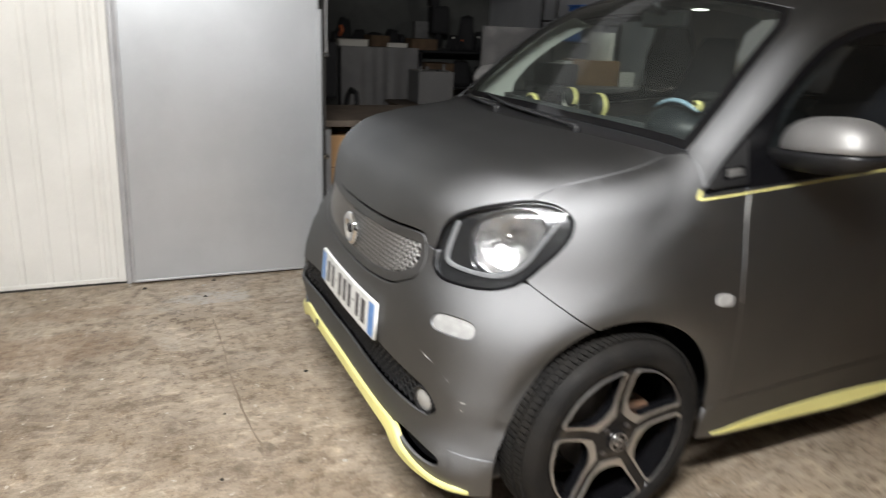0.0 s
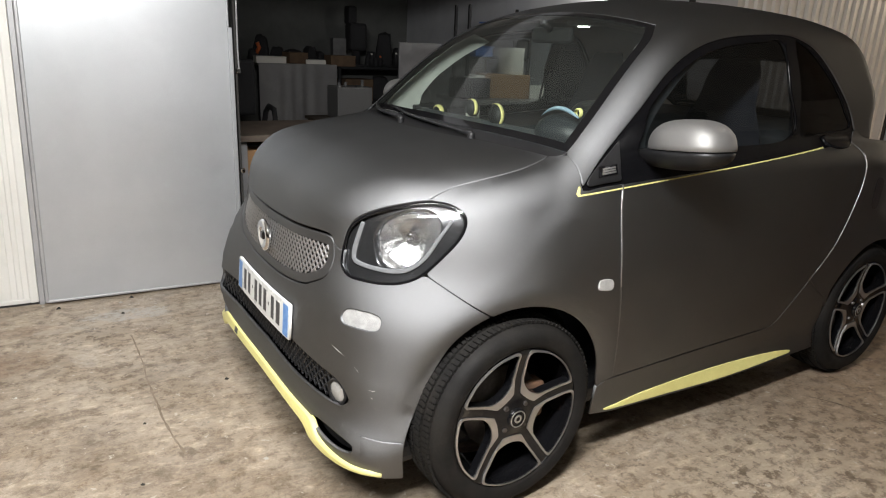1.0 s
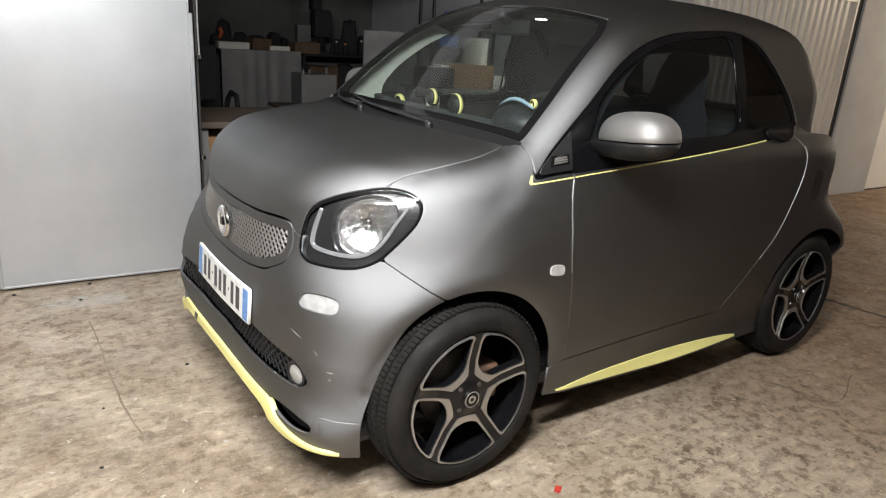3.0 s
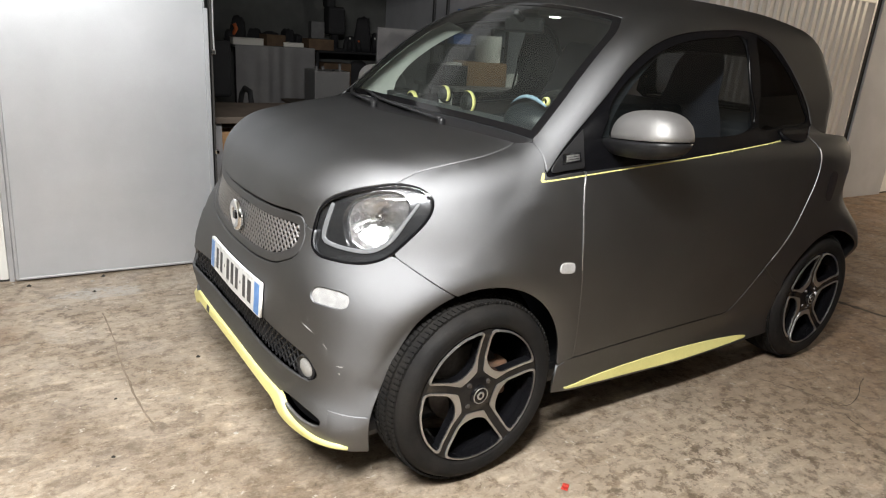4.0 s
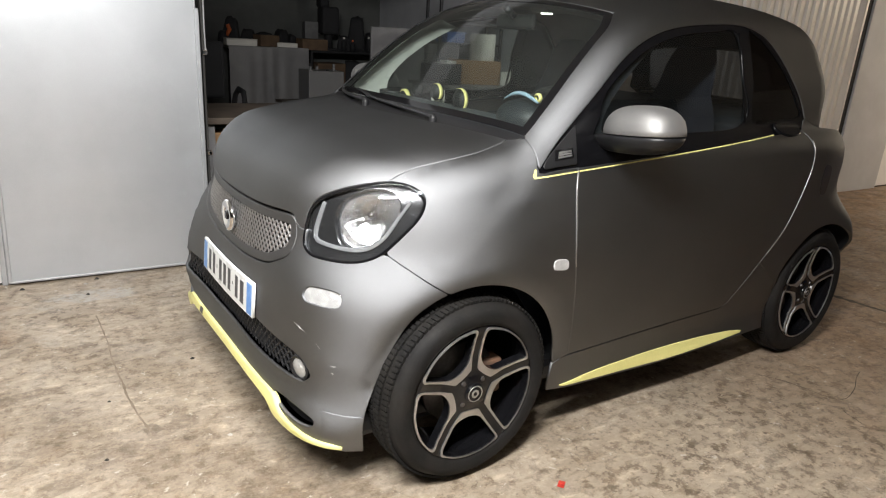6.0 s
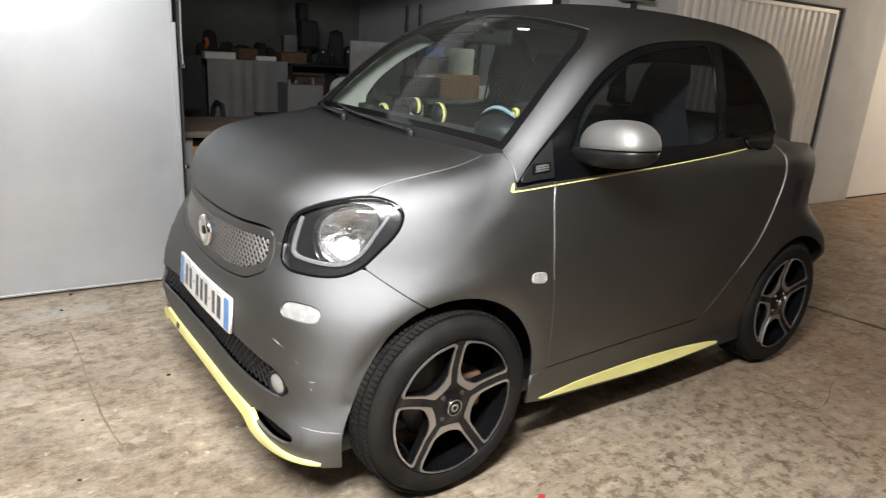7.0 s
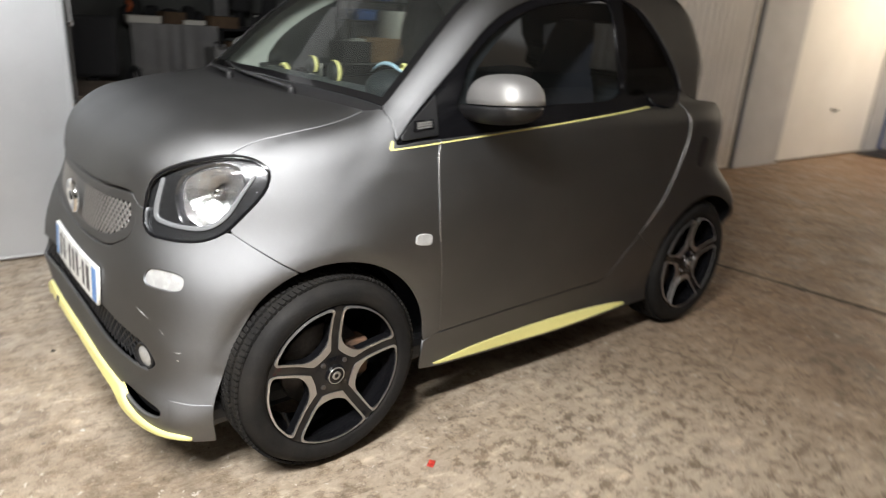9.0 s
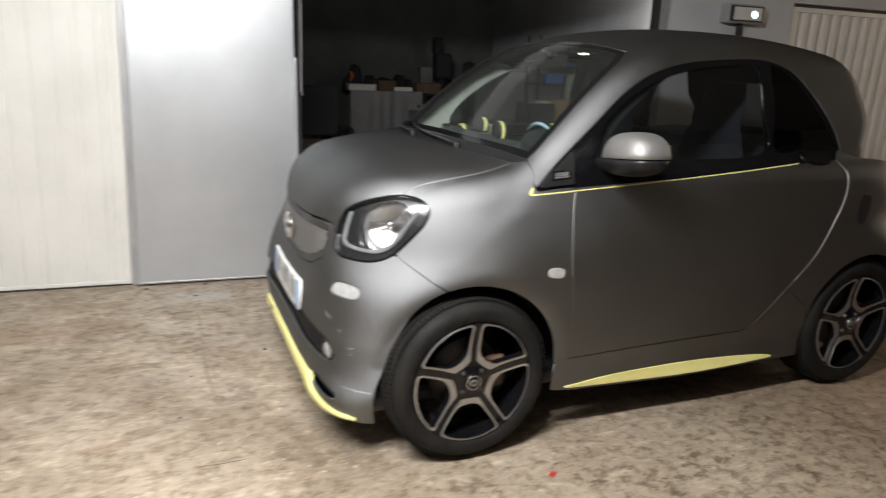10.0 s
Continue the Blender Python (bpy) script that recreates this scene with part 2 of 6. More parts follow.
def inside(q, poly):
    x, y = q[:, 0][:, None], q[:, 1][:, None]
    x0, y0 = poly[:, 0], poly[:, 1]
    x1, y1 = np.roll(x0, -1), np.roll(y0, -1)
    cut = ((y0 > y) != (y1 > y)) & (x < (x1 - x0) * (y - y0) / np.where(y1 == y0, 1e-12, y1 - y0) + x0)
    return cut.sum(1) % 2 == 1


def near(q, poly):
    a, b = poly[None], np.roll(poly, -1, 0)[None]
    d = b - a
    t = np.clip(np.sum((q[:, None] - a) * d, 2) / np.maximum(np.sum(d * d, 2), 1e-12), 0, 1)
    return np.sqrt(np.min(np.sum((q[:, None] - a - d * t[..., None]) ** 2, 2), 1))


def filled(outline, spacing, holes=()):
    """Triangles over a flat outline with holes: points, triangles, and the loops of the rims."""
    loops = [np.array(outline)] + [np.array(h) for h in holes]
    pts = np.vstack(loops)
    lo, hi = loops[0].min(0), loops[0].max(0)
    gx, gy = np.meshgrid(np.arange(lo[0], hi[0], spacing), np.arange(lo[1], hi[1], spacing * 0.866))
    gx[1::2] += spacing / 2
    g = np.stack([gx.ravel(), gy.ravel()], 1)
    ok = inside(g, loops[0])
    for h in loops[1:]:
        ok &= ~inside(g, h)
    g = g[ok]
    if len(g):
        d = np.min([near(g, l) for l in loops], 0)
        g = g[d > spacing * 0.55]
    edges, k = [], 0
    for l in loops:
        edges += [(k + i, k + (i + 1) % len(l)) for i in range(len(l))]
        k += len(l)
    v, _, f, ov, _, _ = delaunay_2d_cdt([Vector(p) for p in np.vstack([pts, g])], edges, [], 0, 1e-6)
    v = np.array([tuple(p) for p in v])
    f = np.array([t for t in f if len(t) == 3])
    c = v[f].mean(1)
    ok = inside(c, loops[0])
    for h in loops[1:]:
        ok &= ~inside(c, h)
    return v, f[ok]


def mesh_object(name, verts, faces, material, parent=None, smooth=True, label="", normal=None):
    me = bpy.data.meshes.new(name)
    me.from_pydata([tuple(map(float, p)) for p in verts], [], [tuple(int(i) for i in f) for f in faces])
    me.materials.append(material)
    me.polygons.foreach_set("use_smooth", [smooth] * len(me.polygons))
    me.update()
    if normal is not None:
        me.normals_split_custom_set_from_vertices([tuple(map(float, q)) for q in normal])
    ob = new(name, me)
    if parent:
        ob.parent = parent
    if label:
        ob["label"] = label
    return ob


def skin_mesh(outline, rays, form, spacing=0.03, lift=0.0, thick=0.006, holes=(), gap=0.0, mirror=False, vary=None, soft_edge=0.0025):
    """A sheet that lies on a form: its pattern laid on with rays, lifted off by lift, with a turned-in rim."""
    o = shrunk(outline, gap) if gap else np.array(outline)
    if area2(o) < 0:
        o = o[::-1]
    v, f = filled(o, spacing, [shrunk(h, -gap) if gap else h for h in holes])
    p, ok = cast(form, *rays(v[:, 0], v[:, 1]), reach=3.0)
    good = ok[f].all(1)
    f = f[good]
    n = normals(form, p)
    off = lift if vary is None else lift + vary(v)[:, None]
    top = p + n * off
    fn = np.cross(top[f[:, 1]] - top[f[:, 0]], top[f[:, 2]] - top[f[:, 0]])
    flip = np.sum(fn * n[f[:, 0]], 1) < 0
    f[flip] = f[flip][:, ::-1]
    count = {}
    for t in f:
        for a, b in ((t[0], t[1]), (t[1], t[2]), (t[2], t[0])):
            count[(a, b)] = True
    rim = [(a, b) for a, b in count if (b, a) not in count]
    verts, faces, norm = [*top], [tuple(t) for t in f], [*n]
    if thick:
        out = {}
        for a, b in rim:
            w = np.cross(top[b] - top[a], n[a])
            w = w / max(np.linalg.norm(w), 1e-9)
            for k in (a, b):
                out[k] = out.get(k, 0) + w
        idx = {}
        for k, w in out.items():
            w = w / max(np.linalg.norm(w), 1e-9)
            idx[k] = (len(verts), len(verts) + 1)
            norm += [(w + n[k] * np.sign(thick)) * 0.7071, w]
            verts += [top[k] + w * soft_edge - n[k] * soft_edge * np.sign(thick), top[k] + w * soft_edge - n[k] * thick]
        for a, b in rim:
            faces.append((b, a, idx[a][0], idx[b][0]))
            faces.append((idx[b][0], idx[a][0], idx[a][1], idx[b][1]))
    verts = np.array(verts)
    norm = np.array(norm)
    if mirror:
        verts, norm = verts * np.array([1, -1, 1]), norm * np.array([1, -1, 1])
        faces = [t[::-1] for t in faces]
    return verts, faces, norm


def flat(way):
    """Rays that fall square on a plane which faces way, and the plane's own coordinates of a point."""
    d = np.array(way, float) / np.linalg.norm(way)
    e1 = np.cross([0, 0, 1] if abs(d[2]) < 0.9 else [1, 0, 0], d)
    e1 /= np.linalg.norm(e1)
    e2 = np.cross(d, e1)
    c = np.array([0.9, 0, 0.8])

    def rays(a, b):
        a, b = np.asarray(a, float)[:, None], np.asarray(b, float)[:, None]
        return c + e1 * a + e2 * b + d * 1.5, np.repeat(-d[None], len(a), 0)

    def to_plane(*runs):
        p = np.vstack(runs) - c
        return joined(np.stack([p @ e1, p @ e2], 1))
    return rays, to_plane


def on(rays, *pts, step=0.025, form=None):
    """A smooth run on the car's skin through points of a pattern, in space."""
    q = curve(*pts, step=step) if len(pts) > 1 else np.array(pts, float)
    return cast(form or body, *rays(q[:, 0], q[:, 1]), reach=3.0)[0]


def flipped(p):
    return p * np.array([1, -1, 1])


def skin(name, outline, rays, material, parent, label="", form=body, **more):
    v, f, n = skin_mesh(outline, rays, form, **more)
    return mesh_object(name, v, f, material, parent, True, label, n)


def bm_object(name, bm, material, parent=None, label="", smooth=False, m=None):
    """Links a bmesh as one mesh object under a thing or a part."""
    if m is not None:
        bmesh.ops.transform(bm, matrix=m, verts=bm.verts)
    bmesh.ops.recalc_face_normals(bm, faces=bm.faces)
    me = bpy.data.meshes.new(name)
    bm.to_mesh(me)
    bm.free()
    for mt in material if isinstance(material, (list, tuple)) else [material]:
        me.materials.append(mt)
    me.polygons.foreach_set("use_smooth", [smooth] * len(me.polygons))
    ob = new(name, me)
    if parent:
        ob.parent = parent
    if label:
        ob["label"] = label
    return ob


def box_bm(x0, y0, z0, x1, y1, z1, bevel=0.004, segs=2, bm=None):
    bm = bm or bmesh.new()
    got = bmesh.ops.create_cube(bm, size=1, matrix=Matrix.LocRotScale(((x0 + x1) / 2, (y0 + y1) / 2, (z0 + z1) / 2), None, (abs(x1 - x0), abs(y1 - y0), abs(z1 - z0))))
    if bevel:
        es = list({e for v in got["verts"] for e in v.link_edges})
        bmesh.ops.bevel(bm, geom=es, offset=bevel, segments=segs, affect="EDGES", profile=0.5)
    return bm


def box(name, lo, hi, material, parent=None, label="", bevel=0.004, m=None):
    return bm_object(name, box_bm(*lo, *hi, bevel=bevel), material, parent, label, m=m)


def lathe_bm(profile, n=48, axis="y", bm=None):
    """A turned body: profile of (radius, along the axis)."""
    bm = bm or bmesh.new()
    rows = []
    for k in range(n):
        a = 2 * math.pi * k / n
        c, s = math.cos(a), math.sin(a)
        rows.append([bm.verts.new({"y": (r * c, h, r * s), "z": (r * c, r * s, h), "x": (h, r * c, r * s)}[axis]) for r, h in profile])
    for k in range(n):
        a, b = rows[k], rows[(k + 1) % n]
        for i in range(len(profile) - 1):
            bm.faces.new((a[i], b[i], b[i + 1], a[i + 1]))
    bmesh.ops.remove_doubles(bm, verts=bm.verts, dist=1e-5)
    return bm


def tube_bm(points, radius, sides=8, bm=None, closed=False):
    """A round bar along points; radius may be a list."""
    bm = bm or bmesh.new()
    p = [Vector(q) for q in points]
    rr = radius if isinstance(radius, (list, tuple)) else [radius] * len(p)
    rows, up = [], None
    for i, q in enumerate(p):
        d = (p[(i + 1) % len(p)] - p[i - 1]) if closed or 0 < i < len(p) - 1 else (p[1] - p[0] if i == 0 else p[-1] - p[-2])
        d.normalize()
        up = (up or (Vector((0, 0, 1)) if abs(d.z) < 0.9 else Vector((1, 0, 0))))
        a = d.cross(up).normalized()
        up = a.cross(d).normalized()
        rows.append([bm.verts.new(q + (a * math.cos(t) + up * math.sin(t)) * rr[i]) for t in (2 * math.pi * k / sides for k in range(sides))])
    for i in range(len(rows) - (0 if closed else 1)):
        a, b = rows[i], rows[(i + 1) % len(rows)]
        for k in range(sides):
            bm.faces.new((a[k], a[(k + 1) % sides], b[(k + 1) % sides], b[k]))
    if not closed:
        bm.faces.new(rows[0][::-1])
        bm.faces.new(rows[-1])
    return bm


def thing(name, label, category, m=None, group="", kind=""):
    ob = new(name)
    if m is not None:
        ob.matrix_world = m
    return tagged(ob, label, category, group, kind)

# ---- the garage ----
BROWN, RUST, PALE, DAMP_GREY = (0.130, 0.098, 0.068), (0.22, 0.140, 0.085), (0.54, 0.49, 0.42), (0.45, 0.435, 0.41)
FLOOR_STAINS = (                                     # place, half length and width, turn, strength, colour
    (-0.905, -0.181, 0.11, 0.050, 20, 0.62, BROWN), (-1.04, -0.265, 0.10, 0.045, 25, 0.6, BROWN), (-1.17, -0.335, 0.08, 0.045, 10, 0.6, RUST),
    (-0.769, -0.090, 0.040, 0.045, 0, 0.85, BROWN), (-0.665, -0.090, 0.060, 0.040, -30, 0.6, BROWN), (-1.26, 0.010, 0.060, 0.035, 15, 0.8, BROWN),
    (-1.18, -0.085, 0.065, 0.035, 0, 0.7, BROWN), (-1.38, -0.060, 0.070, 0.035, 10, 0.7, BROWN), (-1.10, 0.320, 0.16, 0.040, 8, 0.7, BROWN),
    (-1.45, 0.850, 0.42, 0.170, 5, 0.55, RUST), (-1.30, 1.180, 0.35, 0.080, -4, 0.5, RUST), (-0.760, 1.190, 0.22, 0.090, -4, 0.8, DAMP_GREY),
    (-0.985, 0.760, 0.050, 0.090, 20, 0.4, PALE), (-1.05, 1.120, 0.14, 0.040, 0, 0.4, PALE))


def floor_material():
    m = surface("worn_concrete_floor", (0.33, 0.27, 0.21), 0.55)
    nt = m.node_tree
    b = nt.nodes["Principled BSDF"]
    co = nt.nodes.new("ShaderNodeTexCoord").outputs["Object"]

    def node(kind, **v):
        n = nt.nodes.new("ShaderNode" + kind)
        for k, x in v.items():
            n.inputs[k].default_value = x
        return n

    def nz(scale, detail=8.0, rough=0.6, warp=0.0):
        n = node("TexNoise", Scale=scale, Detail=detail, Roughness=rough, Distortion=warp)
        nt.links.new(co, n.inputs["Vector"])
        return n.outputs["Fac"]

    def ramp(src, *stops):
        r = nt.nodes.new("ShaderNodeValToRGB")
        e = r.color_ramp.elements
        while len(e) < len(stops):
            e.new(0.5)
        for el, (p, c) in zip(e, stops):
            el.position, el.color = p, (*c, 1) if len(c) == 3 else c
        nt.links.new(src, r.inputs[0])
        return r.outputs[0]

    def mix(fac, a, c, kind="MIX"):
        x = nt.nodes.new("ShaderNodeMix")
        x.data_type, x.blend_type = "RGBA", kind
        nt.links.new(fac, x.inputs[0]) if not isinstance(fac, float) else setattr(x.inputs[0], "default_value", fac)
        for s, v in ((x.inputs[6], a), (x.inputs[7], c)):
            nt.links.new(v, s) if not isinstance(v, tuple) else setattr(s, "default_value", v)
        return x.outputs[2]

    def math_node(kind, a, c):
        n = nt.nodes.new("ShaderNodeMath")
        n.operation = kind
        for sock, v in zip(n.inputs, (a, c)):
            nt.links.new(v, sock) if not isinstance(v, float) else setattr(sock, "default_value", v)
        return n.outputs[0]

    base = ramp(nz(1.9, 8.0, 0.66), (0.30, (0.188, 0.149, 0.113)), (0.46, (0.300, 0.248, 0.193)), (0.70, (0.395, 0.340, 0.276)))
    fine = ramp(nz(26.0, 10.0, 0.7), (0.28, (0.70, 0.68, 0.64)), (0.55, (1.0, 1.0, 1.0)), (0.8, (1.22, 1.2, 1.16)))
    col = mix(1.0, base, fine, "MULTIPLY")
    grit = ramp(nz(95.0, 6.0, 0.75), (0.30, (0.74, 0.72, 0.70)), (0.52, (1.0, 1.0, 1.0)), (0.74, (1.20, 1.19, 1.17)))
    col = mix(1.0, col, grit, "MULTIPLY")
    for scale, lo, hi, tone, other in ((1.5, 0.565, 0.60, (1.0, 1.0, 1.0), (0.80, 0.785, 0.76)), (3.4, 0.475, 0.50, (0.80, 0.775, 0.74), (1.0, 1.0, 1.0)), (6.3, 0.455, 0.475, (0.84, 0.81, 0.77), (1.0, 1.0, 1.0)),
                                (11.0, 0.56, 0.575, (1.0, 1.0, 1.0), (1.20, 1.19, 1.17)), (17.0, 0.43, 0.45, (0.80, 0.77, 0.74), (1.0, 1.0, 1.0))):
        col = mix(1.0, col, ramp(nz(scale, 10.0, 0.66, 0.25), (lo, tone), (hi, other)), "MULTIPLY")
    flakes = ramp(nz(19.0, 12.0, 0.74, 0.1), (0.445, (0, 0, 0)), (0.505, (1, 1, 1)))
    zone = ramp(nz(0.9, 3.0), (0.38, (0.16, 0.16, 0.16)), (0.66, (0.55, 0.55, 0.55)))
    far_off = nt.nodes.new("ShaderNodeVectorMath")
    far_off.operation = "DISTANCE"
    nt.links.new(co, far_off.inputs[0])
    far_off.inputs[1].default_value = (2.2, -3.0, 0.0)
    near_by = nt.nodes.new("ShaderNodeMath")
    near_by.operation, near_by.inputs[1].default_value = "MULTIPLY", 0.52
    nt.links.new(far_off.outputs["Value"], near_by.inputs[0])
    zone = mix(1.0, zone, ramp(near_by.outputs[0], (0.25, (0.66, 0.66, 0.66)), (0.9, (0.0, 0.0, 0.0))), "LIGHTEN")
    col = mix(mix(1.0, flakes, zone, "MULTIPLY"), col, (0.520, 0.440, 0.343, 1))
    along = nt.nodes.new("ShaderNodeSeparateXYZ")
    nt.links.new(co, along.inputs[0])
    col = mix(ramp(math_node("ADD", math_node("MULTIPLY", along.outputs["X"], 0.2), math_node("MULTIPLY", nz(1.3, 6.0), 0.12)), (0.50, (0.0, 0.0, 0.0)), (0.76, (1.0, 1.0, 1.0))), col, mix(1.0, col, (0.74, 0.585, 0.475, 1), "MULTIPLY"))    # browner slab further along
    scrapes = nt.nodes.new("ShaderNodeMapping")
    scrapes.inputs["Rotation"].default_value, scrapes.inputs["Scale"].default_value = (0, 0, 0.5), (1.0, 2.6, 1.0)
    nt.links.new(co, scrapes.inputs["Vector"])
    drag = node("TexNoise", Scale=9.0, Detail=11.0, Roughness=0.74, Distortion=0.5)
    nt.links.new(scrapes.outputs[0], drag.inputs["Vector"])
    drag = ramp(drag.outputs["Fac"], (0.34, (0.62, 0.575, 0.52)), (0.46, (0.97, 0.96, 0.945)), (0.55, (1.04, 1.03, 1.015)), (0.63, (1.34, 1.33, 1.31)))
    col = mix(1.0, col, drag, "MULTIPLY")
    chips = ramp(nz(27.0, 7.0, 0.62, 0.3), (0.635, (0, 0, 0)), (0.665, (1, 1, 1)))
    col = mix(mix(1.0, chips, (0.7, 0.7, 0.7, 1), "MULTIPLY"), col, (0.55, 0.50, 0.43, 1))
    stains = ramp(nz(3.0, 10.0, 0.70, 0.15), (0.60, (0, 0, 0)), (0.66, (0.45, 0.45, 0.45)))
    col = mix(stains, col, (0.135, 0.108, 0.080, 1))
    spots = ramp(nz(14.0, 4.0, 0.6, 0.3), (0.69, (0, 0, 0)), (0.72, (0.8, 0.8, 0.8)))
    col = mix(spots, col, (0.12, 0.095, 0.07, 1))
    ragged = math_node("ADD", math_node("MULTIPLY", nz(7.0, 9.0, 0.75), 1.6), math_node("MULTIPLY", nz(30.0, 6.0, 0.75), 0.9))
    broken = ramp(nz(30.0, 9.0, 0.75), (0.42, (0.25, 0.25, 0.25)), (0.56, (1.0, 1.0, 1.0)))
    for x, y, rx, ry, turn, strength, tone in FLOOR_STAINS:
        at = nt.nodes.new("ShaderNodeMapping")
        at.vector_type = "TEXTURE"
        at.inputs["Location"].default_value = GARAGE.inverted() @ Vector((x, y, 0))
        at.inputs["Rotation"].default_value = (0, 0, math.radians(turn))
        at.inputs["Scale"].default_value = (rx, ry, 1.0)
        nt.links.new(co, at.inputs["Vector"])
        size = nt.nodes.new("ShaderNodeVectorMath")
        size.operation = "LENGTH"
        nt.links.new(at.outputs[0], size.inputs[0])
        rim = math_node("ADD", size.outputs["Value"], math_node("SUBTRACT", ragged, 0.15))
        rim = math_node("MULTIPLY", rim, 0.4)
        mask = ramp(rim, (0.75, (strength,) * 3), (0.815, (0.0, 0.0, 0.0)))
        col = mix(mix(1.0, mask, broken, "MULTIPLY"), col, (*tone, 1))
    nt.links.new(col, b.inputs["Base Color"])
    nt.links.new(ramp(nz(5.0, 6.0), (0.35, (0.38, 0.38, 0.38)), (0.65, (0.68, 0.68, 0.68))), b.inputs["Roughness"])
    bump = nt.nodes.new("ShaderNodeBump")
    bump.inputs["Strength"].default_value, bump.inputs["Distance"].default_value = 0.7, 0.005
    nt.links.new(mix(0.08, nz(9.0, 10.0, 0.68), flakes), bump.inputs["Height"])
    nt.links.new(bump.outputs[0], b.inputs["Normal"])
    return m


M_FLOOR = floor_material()
M_CRACK = surface("dark_joint", (0.06, 0.048, 0.036), 0.9, second=(0.12, 0.095, 0.07), scale=20)
M_SEAM = surface("dirty_seam", (0.27, 0.22, 0.165), 0.8, second=(0.17, 0.132, 0.095), scale=16, mix=(0.35, 0.65))
M_CREAM = surface("cream_ribbed_steel", (0.78, 0.74, 0.69), 0.42, second=(0.73, 0.69, 0.64), scale=2, grain=0.02)
M_STEEL = surface("grey_steel_post", (0.42, 0.42, 0.43), 0.4, 0.3, second=(0.36, 0.36, 0.37), scale=5, grain=0.03)
M_DARKGAP = surface("dark_rubber_seal", (0.03, 0.028, 0.026), 0.8)
M_WHITEWALL = surface("white_painted_wall", (0.74, 0.71, 0.66), 0.75, second=(0.68, 0.65, 0.60), scale=2, grain=0.02, bump=0.0008, bump_scale=90)


def placed(ob, label="", category="", kind="", group=""):
    ob.matrix_world = GARAGE
    return tagged(ob, label, category, group, kind)


def gbox(name, lo, hi, material, label="", category="", kind="structure", bevel=0.003, group=""):
    return placed(box(name, lo, hi, material, bevel=bevel), label, category, kind, group)


def gthing(name, label, category, kind="", group=""):
    return placed(new(name), label, category, kind, group)


gbox("floor", (-6, -7, -0.1), (10.25, 6.2, 0), M_FLOOR, "worn brown concrete garage floor, stained and patchy", "floor", bevel=0)
gbox("ceiling", (-6, -7, 2.45), (10.25, 6.2, 2.6), M_CEIL, "grey concrete garage ceiling", "ceiling", bevel=0)
gbox("wall_back", (-6, 6, 0), (10.25, 6.2, 2.45), M_DARKWALL, "back wall of the workshop box, grey toned down to look dim", "wall")
gbox("wall_south", (-6, -7.2, 0), (10.25, -7, 2.45), M_AISLE, "unseen wall across the aisle, near black to hold back bounce light", "wall")
gbox("wall_west", (-6.2, -7, 0), (-6, 6.2, 2.45), M_AISLE, "unseen end wall of the aisle, near black to hold back bounce light", "wall")
# the left partition takes the dimmed grey, the right one the plain wall grey
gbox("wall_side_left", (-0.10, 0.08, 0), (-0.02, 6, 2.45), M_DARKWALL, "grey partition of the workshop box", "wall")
gbox("wall_side_right", (4.62, 0.08, 0), (4.72, 6, 2.45), M_WALL, "grey partition of the workshop box", "wall")

# end wall, white above a blue dado
gbox("wall_east", (10.05, -7, 0.865), (10.25, 0.2, 2.45), M_WHITEWALL, "white end wall above a blue dado", "wall")
gbox("wall_dado", (10.045, -7, 0), (10.25, 0.2, 0.865), M_BLUE, "bright blue painted dado on the end wall", "wall")
gbox("corner_pipe", (10.005, -0.10, 0), (10.043, -0.062, 2.45), M_WHITE, "white corner strip beside the blue dado", "pipe", bevel=0.008)

# fronts between and above the boxes
gbox("pillar_1", (3.42, 0.0, 0), (4.50, 0.08, 2.45), M_WALL, "grey painted wall between two garage boxes", "wall")
gbox("pillar_2", (6.79, 0.0, 0), (7.60, 0.08, 2.45), M_WALL, "grey painted wall between two garage boxes", "wall")
gbox("pillar_3", (9.67, 0.0, 0), (10.05, 0.08, 2.45), M_WALL, "grey painted wall beside the white door", "wall")
gbox("lintel_1", (-6, 0.02, 2.12), (3.42, 0.10, 2.45), M_WALL, "grey lintel over the boxes", "wall")
gbox("lintel_2", (4.50, 0.0, 1.865), (6.79, 0.08, 2.45), M_WALL, "grey lintel over a garage door", "wall")
gbox("lintel_3", (7.60, 0.0, 2.06), (9.67, 0.08, 2.45), M_WALL, "grey lintel over a garage door", "wall")
gbox("door_post", (3.315, -0.012, 0), (3.345, 0.05, 2.12), M_DARKGAP, "dark edge of the box opening", "trim")
gbox("door_post", (3.352, -0.020, 0), (3.410, 0.05, 2.12), M_STEEL, "grey steel post of the box opening", "trim")
gbox("door_post", (0.915, 0.02, 0), (0.926, 0.06, 2.12), M_DARKGAP, "slim dark post of the box opening", "trim")


def leaned(ob, u_fixed=None):
    """Leans a thing of the front a little along the row, as the old fittings do; what lies at u_fixed stays."""
    for o in [ob, *ob.children]:
        if o.type == "MESH":
            for v in o.data.vertices:
                part_of = 1.0 if u_fixed is None else max(0.0, min(1.0, 1 - v.co.x / u_fixed))
                v.co.x += part_of * (-0.046 + 0.029 * v.co.z)
    return ob


